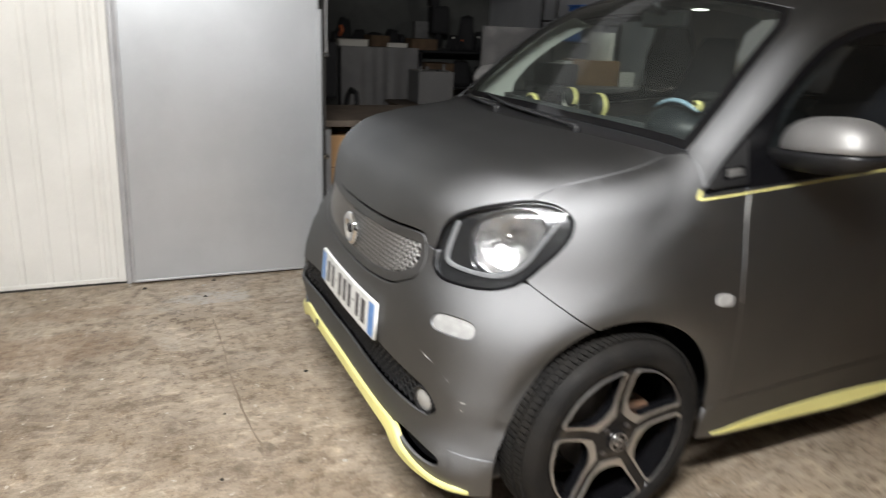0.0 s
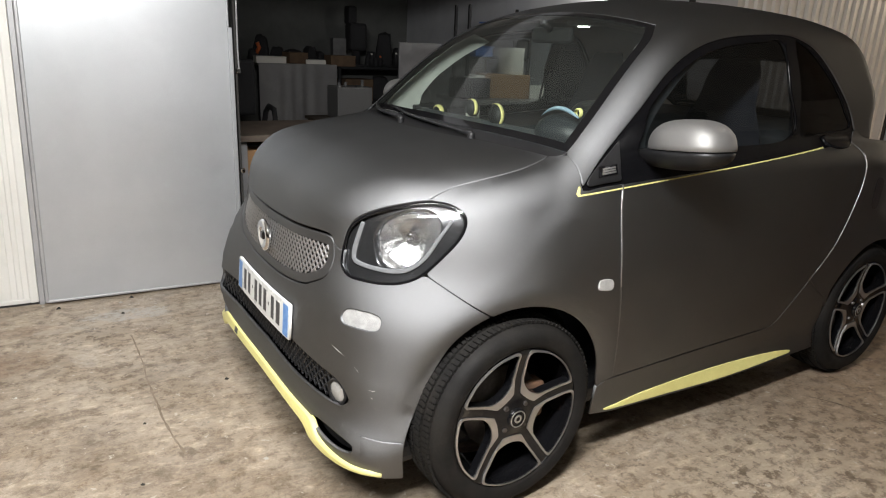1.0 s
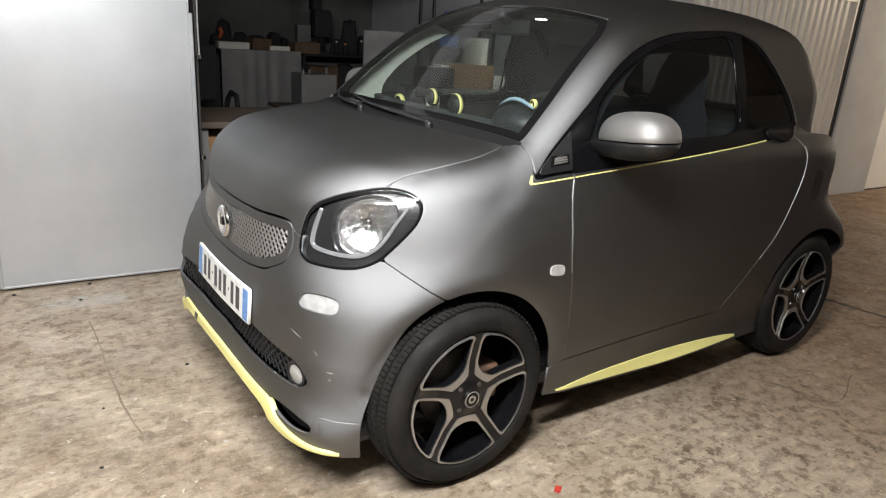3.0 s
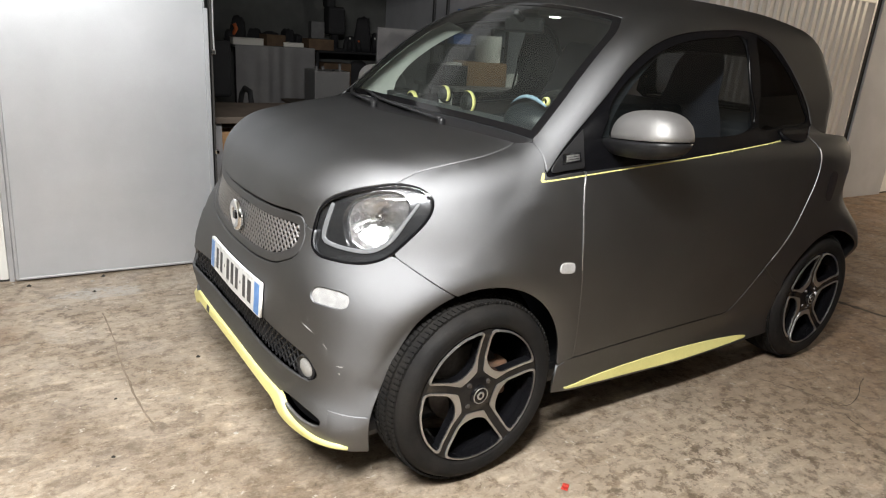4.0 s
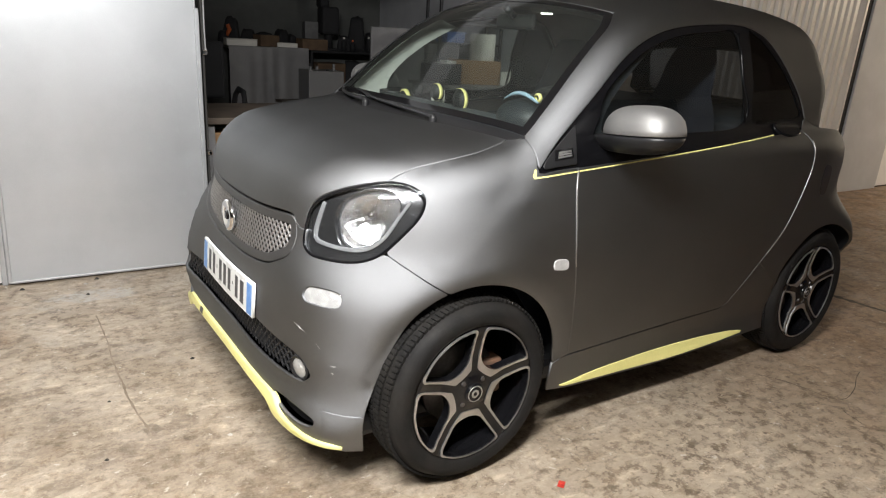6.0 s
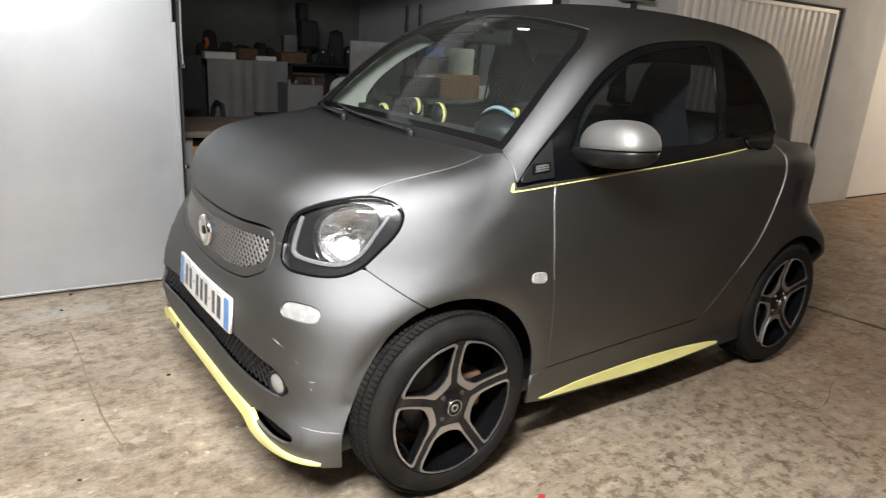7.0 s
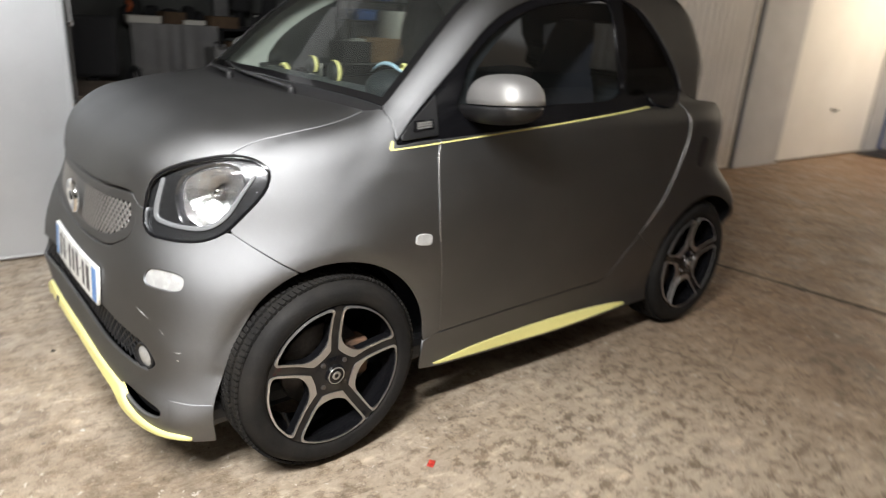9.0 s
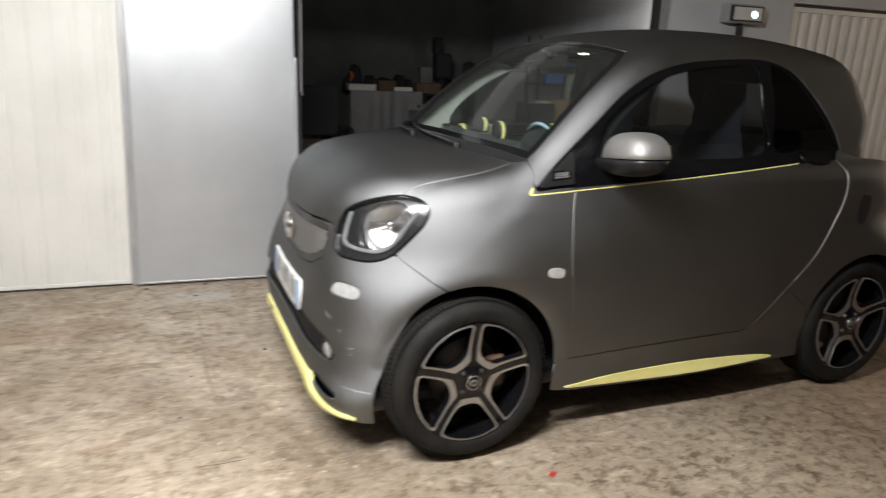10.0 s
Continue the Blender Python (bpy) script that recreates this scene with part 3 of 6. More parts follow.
def ribbed_sheet(u0, u1, z0, z1, v, pitch, groove, depth, slope, vertical_bow=0.0):
    """A steel sheet with pressed upright ribs."""
    prof = []
    u = u0
    while u < u1 - 1e-6:
        e = min(u + pitch, u1)
        for a, d in ((0, 0), (e - u - groove - 2 * slope, 0), (e - u - groove - slope, depth), (e - u - slope, depth)):
            if a >= 0:
                prof.append((u + a, v + d))
        u = e
    prof.append((u1, v))
    zs = [z0, (z0 + z1) / 2, z1]
    verts = [(a, b, z) for z in zs for a, b in prof]
    n = len(prof)
    faces = [(r * n + i, r * n + i + 1, (r + 1) * n + i + 1, (r + 1) * n + i) for r in range(2) for i in range(n - 1)]
    return verts, faces


def up_and_over(name, u0, u1, top, v, pitch, groove, depth, slope, material, label):
    """A ribbed up-and-over garage door in its frame."""
    door = gthing(name, label, "garage door", "structure")
    verts, faces = ribbed_sheet(u0 + 0.035, u1 - 0.035, 0.03, top - 0.035, v, pitch, groove, depth, slope)
    mesh_object("ribbed_sheet", verts, faces, material, door, False)
    box("stile", (u0, v - 0.006, 0.012), (u0 + 0.036, v + 0.03, top), material, door)
    box("stile", (u1 - 0.036, v - 0.006, 0.012), (u1, v + 0.03, top), material, door)
    box("top_rail", (u0 + 0.036, v - 0.006, top - 0.036), (u1 - 0.036, v + 0.03, top), material, door)
    box("bottom_rail", (u0 + 0.036, v - 0.004, 0.012), (u1 - 0.036, v + 0.03, 0.034), material, door)
    box("seal", (u0, v + 0.004, 0.0), (u1, v + 0.02, 0.012), M_DARKGAP, door, bevel=0)
    return door


leaned(up_and_over("door_1", -2.45, -0.032, 2.10, 0.030, 0.115, 0.020, 0.005, 0.006, M_WHITE, "white ribbed steel garage door, closed"))
up_and_over("door_2", 4.515, 6.735, 1.845, 0.030, 0.100, 0.034, 0.022, 0.012, M_CREAM, "cream ribbed steel garage door, closed")
gbox("door_gap", (6.737, 0.020, 0), (6.788, 0.06, 1.862), M_DARKGAP, "dark gap beside the ribbed door", "trim")
gbox("door_gap", (4.500, 0.020, 1.847), (6.737, 0.06, 1.864), M_DARKGAP, "dark gap above the ribbed door", "trim")
leaned(gbox("door_gap", (-0.030, 0.016, 0), (-0.006, 0.07, 2.12), M_STEEL, "grey frame strip between door and sheet", "trim"))
plain = gthing("door_3", "plain white garage door with a small dark handle", "garage door", "structure")
box("leaf", (7.62, 0.030, 0.014), (9.65, 0.07, 2.05), M_LEAF, plain)
box("seal", (7.60, 0.034, 0.0), (9.67, 0.06, 0.012), M_DARKGAP, plain, bevel=0)
handle = bm_object("handle", lathe_bm([(0.0, -0.03), (0.016, -0.028), (0.018, -0.004), (0.024, 0.0)], 16, "y"), M_DARKGAP, plain, "small dark handle", True, m=Matrix.Translation((8.66, 0.03, 0.543)))
bm_object("lever", tube_bm([(8.655, 0.006, 0.543), (8.70, 0.004, 0.548), (8.73, 0.006, 0.556)], 0.009, 8), M_DARKGAP, handle, smooth=True)

# the smooth steel sheet beside the opening, slightly dented
panel = gthing("steel_panel", "smooth grey galvanised steel door panel, slightly dented", "steel panel")
nu, nzz = 46, 90
verts = []
for j in range(nzz + 1):
    for i in range(nu + 1):
        u, z = 0.012 + 0.868 * i / nu, 0.022 + 2.08 * j / nzz
        d = 0.0022 * noise.noise((u * 1.6, z * 0.9, 3.1)) + 0.0004 * noise.noise((u * 5.0, z * 4.0, 9.0))
        for cu, cz, r, a in ((0.30, 0.50, 0.12, -0.0016), (0.80, 0.62, 0.05, 0.004), (0.62, 0.95, 0.2, -0.0025), (0.85, 0.20, 0.04, 0.003)):
            d += a * math.exp(-((u - cu) ** 2 + ((z - cz) * (3.0 if cu == 0.30 else 1.0)) ** 2) / (r * r))
        verts.append((u, d, z))
faces = [(j * (nu + 1) + i, j * (nu + 1) + i + 1, (j + 1) * (nu + 1) + i + 1, (j + 1) * (nu + 1) + i) for j in range(nzz) for i in range(nu)]
mesh_object("sheet", verts, faces, M_SHEET, panel)
box("side_fold", (-0.004, -0.006, 0.015), (0.012, 0.04, 2.10), M_STEEL, panel)
box("edge_strip", (0.880, -0.014, 0.016), (0.902, 0.04, 1.338), M_SHEET, panel, "bright folded edge strip")
box("upper_fold", (0.880, -0.002, 1.338), (0.890, 0.04, 2.10), M_SHEET, panel)
box("foot_fold", (0.0, -0.004, 0.010), (0.88, 0.03, 0.024), M_STEEL, panel)
for u, z in ((0.925, 1.13), (0.925, 0.62)):
    bm_object("catch", box_bm(u - 0.010, -0.012, z - 0.012, u + 0.010, 0.02, z + 0.012, 0.004), M_CHROME, panel)
bm_object("pull_cord", tube_bm([(0.93, 0.01, 2.0), (0.932, 0.008, 1.6), (0.928, 0.01, 1.25), (0.931, 0.012, 1.13)], 0.004, 6), M_STEEL, panel)

leaned(panel, 0.86)

# wall lamp unit on the pillar, with its cable tail
unit = gthing("wall_lamp", "small square wall lamp with a bright lens and cable", "lamp")
box("housing", (3.845, -0.09, 1.692), (4.165, 0.0, 1.818), M_STEEL, unit, bevel=0.012)
box("front_frame", (3.862, -0.098, 1.704), (4.148, -0.088, 1.806), M_DARKGAP, unit, bevel=0.004)
glow = bpy.data.materials.new("lamp_lens_glow")
glow.use_nodes = True
glow.node_tree.nodes["Principled BSDF"].inputs["Emission Color"].default_value = (0.75, 1.0, 0.93, 1)
glow.node_tree.nodes["Principled BSDF"].inputs["Emission Strength"].default_value = 6.0
bm_object("lens", lathe_bm([(0.0, -0.012), (0.020, -0.010), (0.030, 0.0)], 24, "y"), glow, unit, "glowing pale green lens", True, m=Matrix.Translation((4.06, -0.098, 1.752)))
box("diffuser", (3.885, -0.104, 1.712), (4.125, -0.097, 1.798), M_WHITE, unit, bevel=0.004)
bm_object("bracket", box_bm(3.990, -0.05, 1.600, 4.020, -0.01, 1.692, 0.006), M_DARKGAP, unit)
bm_object("cable_tail", tube_bm([(4.005, -0.03, 1.60), (4.005, -0.035, 1.56), (4.003, -0.03, 1.50)], 0.010, 8), M_WHITE, unit, smooth=True)

# fire extinguisher on the end wall
ext = gthing("fire_extinguisher", "red fire extinguisher with a white label on the wall", "extinguisher")
M_EXT = surface("red_enamel", (0.55, 0.03, 0.02), 0.3, second=(0.5, 0.025, 0.018), scale=12)
at = Matrix.Translation((9.955, -0.28, 1.10))
bm_object("cylinder", lathe_bm([(0.0, 0.0), (0.055, 0.004), (0.065, 0.02), (0.065, 0.27), (0.05, 0.31), (0.022, 0.33), (0.022, 0.345)], 28, "z"), M_EXT, ext, smooth=True, m=at)
bm_object("label_band", lathe_bm([(0.0662, 0.10), (0.0662, 0.20)], 28, "z"), M_WHITE, ext, "white label band", True, m=at)
bm_object("valve", box_bm(-0.02, -0.05, 0.345, 0.02, 0.05, 0.385, 0.006), M_DARKGAP, ext, m=at)
bm_object("hose", tube_bm([(0, 0.03, 0.36), (-0.03, 0.08, 0.33), (-0.045, 0.09, 0.2), (-0.04, 0.075, 0.08)], 0.011, 8), M_DARKGAP, ext, smooth=True, m=at)
bm_object("hook", box_bm(0.055, -0.015, 0.22, 0.095, 0.015, 0.30, 0.004), M_STEEL, ext, m=at)

scrap = gthing("folded_tarpaulin", "crumpled black plastic sheet by the end wall", "sheet")
bm = bmesh.new()
bmesh.ops.create_grid(bm, x_segments=24, y_segments=16, size=0.5)
for v in bm.verts:
    h = max(0.0, 1 - (v.co.x / 0.5) ** 2) * max(0.0, 1 - (v.co.y / 0.5) ** 2)
    v.co.z = 0.012 + h * (0.05 + 0.07 * abs(noise.noise((v.co.x * 5, v.co.y * 5, 1.0))))
    v.co.x, v.co.y = v.co.x * 0.62, v.co.y * 0.5
bm_object("sheet", bm, M_BLACK, scrap, smooth=True, m=Matrix.Translation((9.68, -0.26, 0)))

# ---- the workshop box behind the car ----
M_WOOD = surface("bench_wood", (0.105, 0.08, 0.06), 0.6, second=(0.075, 0.058, 0.044), scale=7, grain=0.1)
M_GREYCAB = surface("pale_grey_cabinet", (0.27, 0.265, 0.265), 0.5, second=(0.23, 0.225, 0.23), scale=3, grain=0.03)
M_OFFICE = surface("black_office_fabric", (0.015, 0.015, 0.017), 0.8, grain=0.2)
M_TAPE = surface("paper_white", (0.78, 0.76, 0.70), 0.7, grain=0.03)
M_BLUEBAG = surface("blue_plastic", (0.03, 0.12, 0.42), 0.35, second=(0.04, 0.16, 0.5), scale=9)
M_ORANGE = surface("orange_plastic", (0.55, 0.13, 0.04), 0.4)
# a darker brown cardboard for the cartons at the back
M_DULLCARTON = surface("dull_cardboard", (0.15, 0.095, 0.055), 0.85, second=(0.11, 0.07, 0.042), scale=7, grain=0.08)
M_GREYDARK = surface("grey_card", (0.16, 0.16, 0.16), 0.8, second=(0.12, 0.12, 0.12), scale=6, grain=0.05)
M_CLEARBIN = surface("milky_plastic_bin", (0.15, 0.15, 0.15), 0.3, grain=0.1)


def carton(u, v, z, w, d, h, turn=0.0, label="closed brown cardboard carton on a shelf", flap=True, group="cartons in the workshop", mat=None):
    ob = new("carton")
    ob.matrix_world = GARAGE @ pose(u, v, z, 0, 0, turn)
    tagged(ob, label, "box", group)
    mt = mat or M_CARTON
    bm_object("body", box_bm(-w / 2, -d / 2, 0, w / 2, d / 2, h, 0.004), mt, ob)
    if flap:
        box("tape", (-w / 2 - 0.001, -0.025, h * 0.75), (w / 2 + 0.001, 0.025, h + 0.0015), M_TAPE, ob, bevel=0)
        box("flap", (-w / 2 + 0.004, -d / 2 - 0.003, h - 0.05), (w / 2 - 0.004, -d / 2 - 0.0005, h - 0.002), mt, ob, bevel=0)
    return ob


bench = gthing("workbench", "long dark wooden workbench in the open box", "workbench")
box("worktop", (0.96, 0.38, 0.715), (2.30, 1.10, 0.748), M_WOOD, bench)
box("edge_band", (0.96, 0.368, 0.713), (2.30, 0.380, 0.750), M_WOOD, bench, "dark worn edge band")
for u, v in ((0.99, 0.42), (2.24, 0.42), (0.99, 1.04), (2.24, 1.04)):
    box("leg", (u, v, 0), (u + 0.05, v + 0.05, 0.715), M_STEEL, bench)
box("lower_shelf", (0.99, 0.42, 0.20), (2.28, 1.08, 0.225), M_WOOD, bench)
carton(1.20, 0.66, 0.226, 0.44, 0.36, 0.226, 0, "brown cardboard carton under the workbench")
carton(1.17, 0.66, 0.456, 0.40, 0.36, 0.190, 2, "torn brown cardboard carton under the workbench")
carton(1.72, 0.70, 0.226, 0.46, 0.40, 0.30, -4, "brown cardboard carton under the workbench")

# pale sheet hung over a table at the back, and the jumble on and beside it
def lump(name, label, category, u, v, z, w, d, h, seed, material, taper=0.25, group=""):
    """A soft or jumbled dark thing: a rounded block with an uneven skin."""
    bm = bmesh.new()
    bmesh.ops.create_cube(bm, size=1.0)
    bmesh.ops.subdivide_edges(bm, edges=list(bm.edges), cuts=5, use_grid_fill=True)
    for p in bm.verts:
        q = p.co.copy()
        r = max(abs(q.x), abs(q.y)) / 0.5
        k = 1 - taper * (q.z + 0.5) ** 1.5
        j = 0.16 * noise.noise((q.x * 3 + seed, q.y * 3, q.z * 3)) + 0.07 * noise.noise((q.x * 9, q.y * 9 + seed, q.z * 9))
        top = 1.0 if q.z < 0 else 1 - 0.16 * r ** 3 + j
        p.co = (q.x * k * (1 + j) * w, q.y * k * (1 + j) * d, (q.z * top + 0.5) * h)
    for p in bm.verts:
        p.co.z = max(p.co.z, 0.0)
    ob = bm_object(name, bm, material, None, "", True)
    ob.matrix_world = GARAGE @ pose(u, v, z, 0, 0, 25 * math.sin(seed * 5))
    return tagged(ob, label, category, group)


cab = gthing("covered_table", "table at the back under a pale grey hanging sheet", "table")
box("top", (2.24, 5.22, 0.935), (3.22, 5.75, 0.966), M_GREYCAB, cab)
for u in (2.30, 3.12):
    for v in (5.28, 5.66):
        box("leg", (u, v, 0), (u + 0.05, v + 0.05, 0.935), M_OFFICE, cab)
verts, nu = [], 60
for j in range(9):
    for i in range(nu + 1):
        u, z = 2.21 + 1.03 * i / nu, 0.05 + 0.922 * j / 8
        fold = (0.016 * math.sin(u * 31 + 2 * math.sin(u * 7)) + 0.012 * noise.noise((u * 4, z * 2, 4.0))) * (1.15 - 0.9 * j / 8)
        verts.append((u, 5.20 + fold, z))
mesh_object("sheet_front", verts, [(j * (nu + 1) + i, j * (nu + 1) + i + 1, (j + 1) * (nu + 1) + i + 1, (j + 1) * (nu + 1) + i) for j in range(8) for i in range(nu)], M_GREYCAB, cab, True, "pale grey cloth hanging in soft folds")
box("sheet_top", (2.21, 5.20, 0.967), (3.24, 5.76, 0.972), M_GREYCAB, cab)
tray = gthing("white_tray", "long white box on the covered table", "box")
box("body", (2.19, 5.22, 0.974), (2.57, 5.42, 1.045), M_TAPE, tray)
box("lid", (2.185, 5.215, 1.046), (2.575, 5.425, 1.058), M_TAPE, tray)
carton(2.74, 5.42, 0.974, 0.26, 0.24, 0.14, 9, "dull brown cardboard carton on the covered table", False, mat=M_DULLCARTON)
carton(2.99, 5.36, 0.974, 0.26, 0.2, 0.055, -8, "flat white cardboard box on the covered table", False, mat=M_TAPE)
for u, v, w, h, k in ((2.34, 5.60, 0.20, 0.34, 1.0), (2.56, 5.62, 0.20, 0.20, 2.3), (2.78, 5.64, 0.30, 0.17, 3.9), (3.00, 5.62, 0.16, 0.22, 5.2), (3.13, 5.60, 0.12, 0.16, 7.7)):
    lump("tool_bag", "dark bag of tools on the covered table", "bag", u, v, 0.974, w, 0.16, h, k, M_OFFICE, 0.4, "dark bags at the back")
lamp_tool = gthing("hand_tool", "small orange and black tool on the covered table", "tool")
bm_object("body", lathe_bm([(0.0, 0.0), (0.06, 0.0), (0.07, 0.05), (0.055, 0.14), (0.03, 0.17), (0.0, 0.17)], 20, "z"), M_OFFICE, lamp_tool, smooth=True, m=Matrix.Translation((2.20, 5.46, 0.974)))
bm_object("grip", tube_bm([(2.24, 5.43, 1.09), (2.275, 5.41, 1.16), (2.25, 5.41, 1.22)], 0.026, 8), M_ORANGE, lamp_tool, "orange grip", True)

shelf = gthing("low_shelf", "low dark shelf crammed with tools and boxes", "shelf")
for u in (3.30, 4.52):
    for v in (5.30, 5.80):
        box("upright", (u, v, 0), (u + 0.04, v + 0.04, 0.95), M_OFFICE, shelf)
for z in (0.45, 0.92):
    box("board", (3.30, 5.30, z), (4.56, 5.84, z + 0.03), M_OFFICE, shelf)
carton(3.36, 5.42, 0.951, 0.36, 0.24, 0.14, 4, "dull brown cardboard carton on the low shelf", False, mat=M_DULLCARTON)
carton(3.40, 5.60, 1.093, 0.18, 0.20, 0.22, -7, "grey cardboard box standing on a carton", False, mat=M_GREYDARK)
carton(3.62, 5.55, 0.48, 0.42, 0.34, 0.30, 5, "dull brown cardboard carton in the low shelf", False, mat=M_DULLCARTON)
for u, z, w, h, k in ((4.05, 0.951, 0.24, 0.46, 11.0), (3.86, 0.951, 0.18, 0.20, 12.4), (4.30, 0.951, 0.26, 0.26, 13.3), (4.00, 0.48, 0.30, 0.34, 14.8), (4.32, 0.48, 0.28, 0.26, 16.1)):
    lump("tool_bag", "dark bag of tools on the low shelf", "bag", u, 5.52, z, w, 0.26, h, k, M_OFFICE, 0.35, "dark bags at the back")
for k, (u, h, cap) in enumerate(((3.80, 0.16, M_TAPE), (3.93, 0.13, M_ORANGE), (4.17, 0.18, M_TAPE), (4.42, 0.15, M_TAPE))):
    can = gthing("spray_can", "small dark can standing on the low shelf", "can", group="cans on the shelf")
    bm_object("body", lathe_bm([(0.0, 0.0), (0.035, 0.0), (0.035, h * 0.8), (0.018, h * 0.9), (0.016, h), (0.0, h)], 18, "z"), M_OFFICE, can, smooth=True, m=Matrix.Translation((u, 5.36, 0.951)))
    bm_object("cap", lathe_bm([(0.0, h + 0.025), (0.013, h + 0.023), (0.015, h)], 14, "z"), cap, can, smooth=True, m=Matrix.Translation((u, 5.36, 0.951)))
tower = gthing("drill_stand", "tall dark drill stand on the low shelf", "machine")
bm_object("column", tube_bm([(3.62, 5.48, 0.951), (3.62, 5.48, 1.50)], 0.055, 12), M_OFFICE, tower, smooth=True)
box("head", (3.49, 5.36, 1.16), (3.74, 5.60, 1.52), M_OFFICE, tower, bevel=0.04)
box("motor", (3.47, 5.38, 1.50), (3.60, 5.58, 1.74), M_OFFICE, tower, bevel=0.035)
box("base", (3.50, 5.36, 0.951), (3.74, 5.62, 0.98), M_OFFICE, tower)
bins = gthing("bottle_crate", "milky plastic crate holding bottles", "crate")
box("crate", (2.69, 3.58, 0.45), (3.10, 3.95, 0.80), M_CLEARBIN, bins, bevel=0.01)
for k in range(4):
    at = Matrix.Translation((2.74 + 0.10 * k, 3.68 + 0.07 * (k % 2), 0.61 - 0.03 * (k % 3)))
    b = bm_object("bottle", lathe_bm([(0.0, 0.0), (0.04, 0.0), (0.04, 0.16), (0.015, 0.21), (0.015, 0.25), (0.0, 0.25)], 14, "z"), M_CLEARBIN, bins, smooth=True, m=at)
    bm_object("cap", lathe_bm([(0.017, 0.235), (0.017, 0.262), (0.0, 0.264)], 12, "z"), M_GREYDARK if k % 2 else M_OFFICE, b, m=at)
stool = gthing("crate_table", "low wooden table under the crate", "table")
box("top", (2.45, 3.45, 0.42), (3.25, 4.05, 0.449), M_WOOD, stool)
for u in (2.48, 3.18):
    for v in (3.48, 3.98):
        box("leg", (u, v, 0), (u + 0.04, v + 0.04, 0.42), M_WOOD, stool)

# black office chair with a looped armrest
chair = gthing("office_chair", "black office chair with looped armrests", "chair")
C = (1.40, 2.55)
box("seat", (C[0] - 0.25, C[1] - 0.25, 0.46), (C[0] + 0.25, C[1] + 0.25, 0.54), M_OFFICE, chair, bevel=0.03)
box("backrest", (C[0] - 0.23, C[1] + 0.16, 0.60), (C[0] + 0.21, C[1] + 0.23, 1.10), M_OFFICE, chair, bevel=0.03)
box("back_post", (C[0] - 0.04, C[1] + 0.22, 0.48), (C[0] + 0.04, C[1] + 0.26, 0.75), M_OFFICE, chair)
for side in (-1, 1):
    x = C[0] + side * 0.29
    bm_object("armrest", tube_bm([(x - side * 0.04, C[1] - 0.1, 0.49), (x, C[1] - 0.2, 0.60), (x, C[1] - 0.16, 0.69), (x, C[1] + 0.02, 0.70), (x, C[1] + 0.14, 0.64), (x - side * 0.03, C[1] + 0.12, 0.5)], 0.024, 10), M_OFFICE, chair, smooth=True)
bm_object("gas_lift", tube_bm([(C[0], C[1], 0.10), (C[0], C[1], 0.47)], 0.03, 10), M_OFFICE, chair, smooth=True)
for k in range(5):
    a = 2 * math.pi * k / 5
    leg = bm_object("star_leg", tube_bm([(C[0], C[1], 0.11), (C[0] + 0.29 * math.cos(a), C[1] + 0.29 * math.sin(a), 0.07)], [0.028, 0.018], 8), M_OFFICE, chair)
    bm_object("castor", lathe_bm([(0.0, -0.02), (0.028, -0.018), (0.028, 0.018), (0.0, 0.02)], 12), M_OFFICE, leg, m=Matrix.Translation((C[0] + 0.29 * math.cos(a), C[1] + 0.29 * math.sin(a), 0.029)))

# table with the carton and the paper roll, seen through the car's glass
table = gthing("side_table", "pale table against the partition", "table")
box("tabletop", (3.40, 1.75, 0.78), (4.55, 2.60, 0.815), M_GREYCAB, table)
for u in (3.44, 4.47):
    for v in (1.79, 2.52):
        box("leg", (u, v, 0), (u + 0.04, v + 0.04, 0.78), M_STEEL, table)
carton(3.93, 2.20, 0.816, 0.46, 0.34, 0.225, -14, "plain brown cardboard carton under a paper roll", False)
paper = gthing("paper_roll", "white kitchen paper roll standing on a carton", "paper roll")
bm_object("roll", lathe_bm([(0.022, 0.0), (0.126, 0.0), (0.128, 0.004), (0.128, 0.246), (0.126, 0.25), (0.022, 0.25)], 40, "z"), M_TAPE, paper, smooth=False, m=Matrix.Translation((4.005, 2.18, 1.042)))
bm_object("core", lathe_bm([(0.018, 0.0), (0.021, 0.0), (0.021, 0.241), (0.018, 0.241)], 24, "z"), M_CARTON, paper, m=Matrix.Translation((4.005, 2.18, 1.050)))
carton(3.50, 2.10, 0.816, 0.30, 0.26, 0.19, 8, "dark box on the table beside the carton", False, mat=M_OFFICE)
rag = gthing("paper_sheets", "loose white paper sheets on a dark box", "paper")
box("sheet", (3.46, 2.02, 1.008), (3.62, 2.16, 1.014), M_TAPE, rag, bevel=0)
box("sheet", (3.54, 2.06, 1.015), (3.64, 2.20, 1.030), M_TAPE, rag, bevel=0)
note = gthing("paper_note", "white paper sheet leaning on the carton", "paper")
box("sheet", (4.10, 1.955, 0.818), (4.27, 1.962, 0.95), M_TAPE, note, bevel=0)
stack = gthing("crate_shelf", "tall grey shelf that holds blue crates", "shelf")
for z in (1.165, 1.365):
    box("board", (3.80, 2.70, z), (4.60, 3.02, z + 0.02), M_OFFICE, stack)
for u in (3.80, 4.57):
    for v in (2.70, 2.99):
        box("upright", (u, v, 0), (u + 0.03, v + 0.03, 1.70), M_OFFICE, stack)
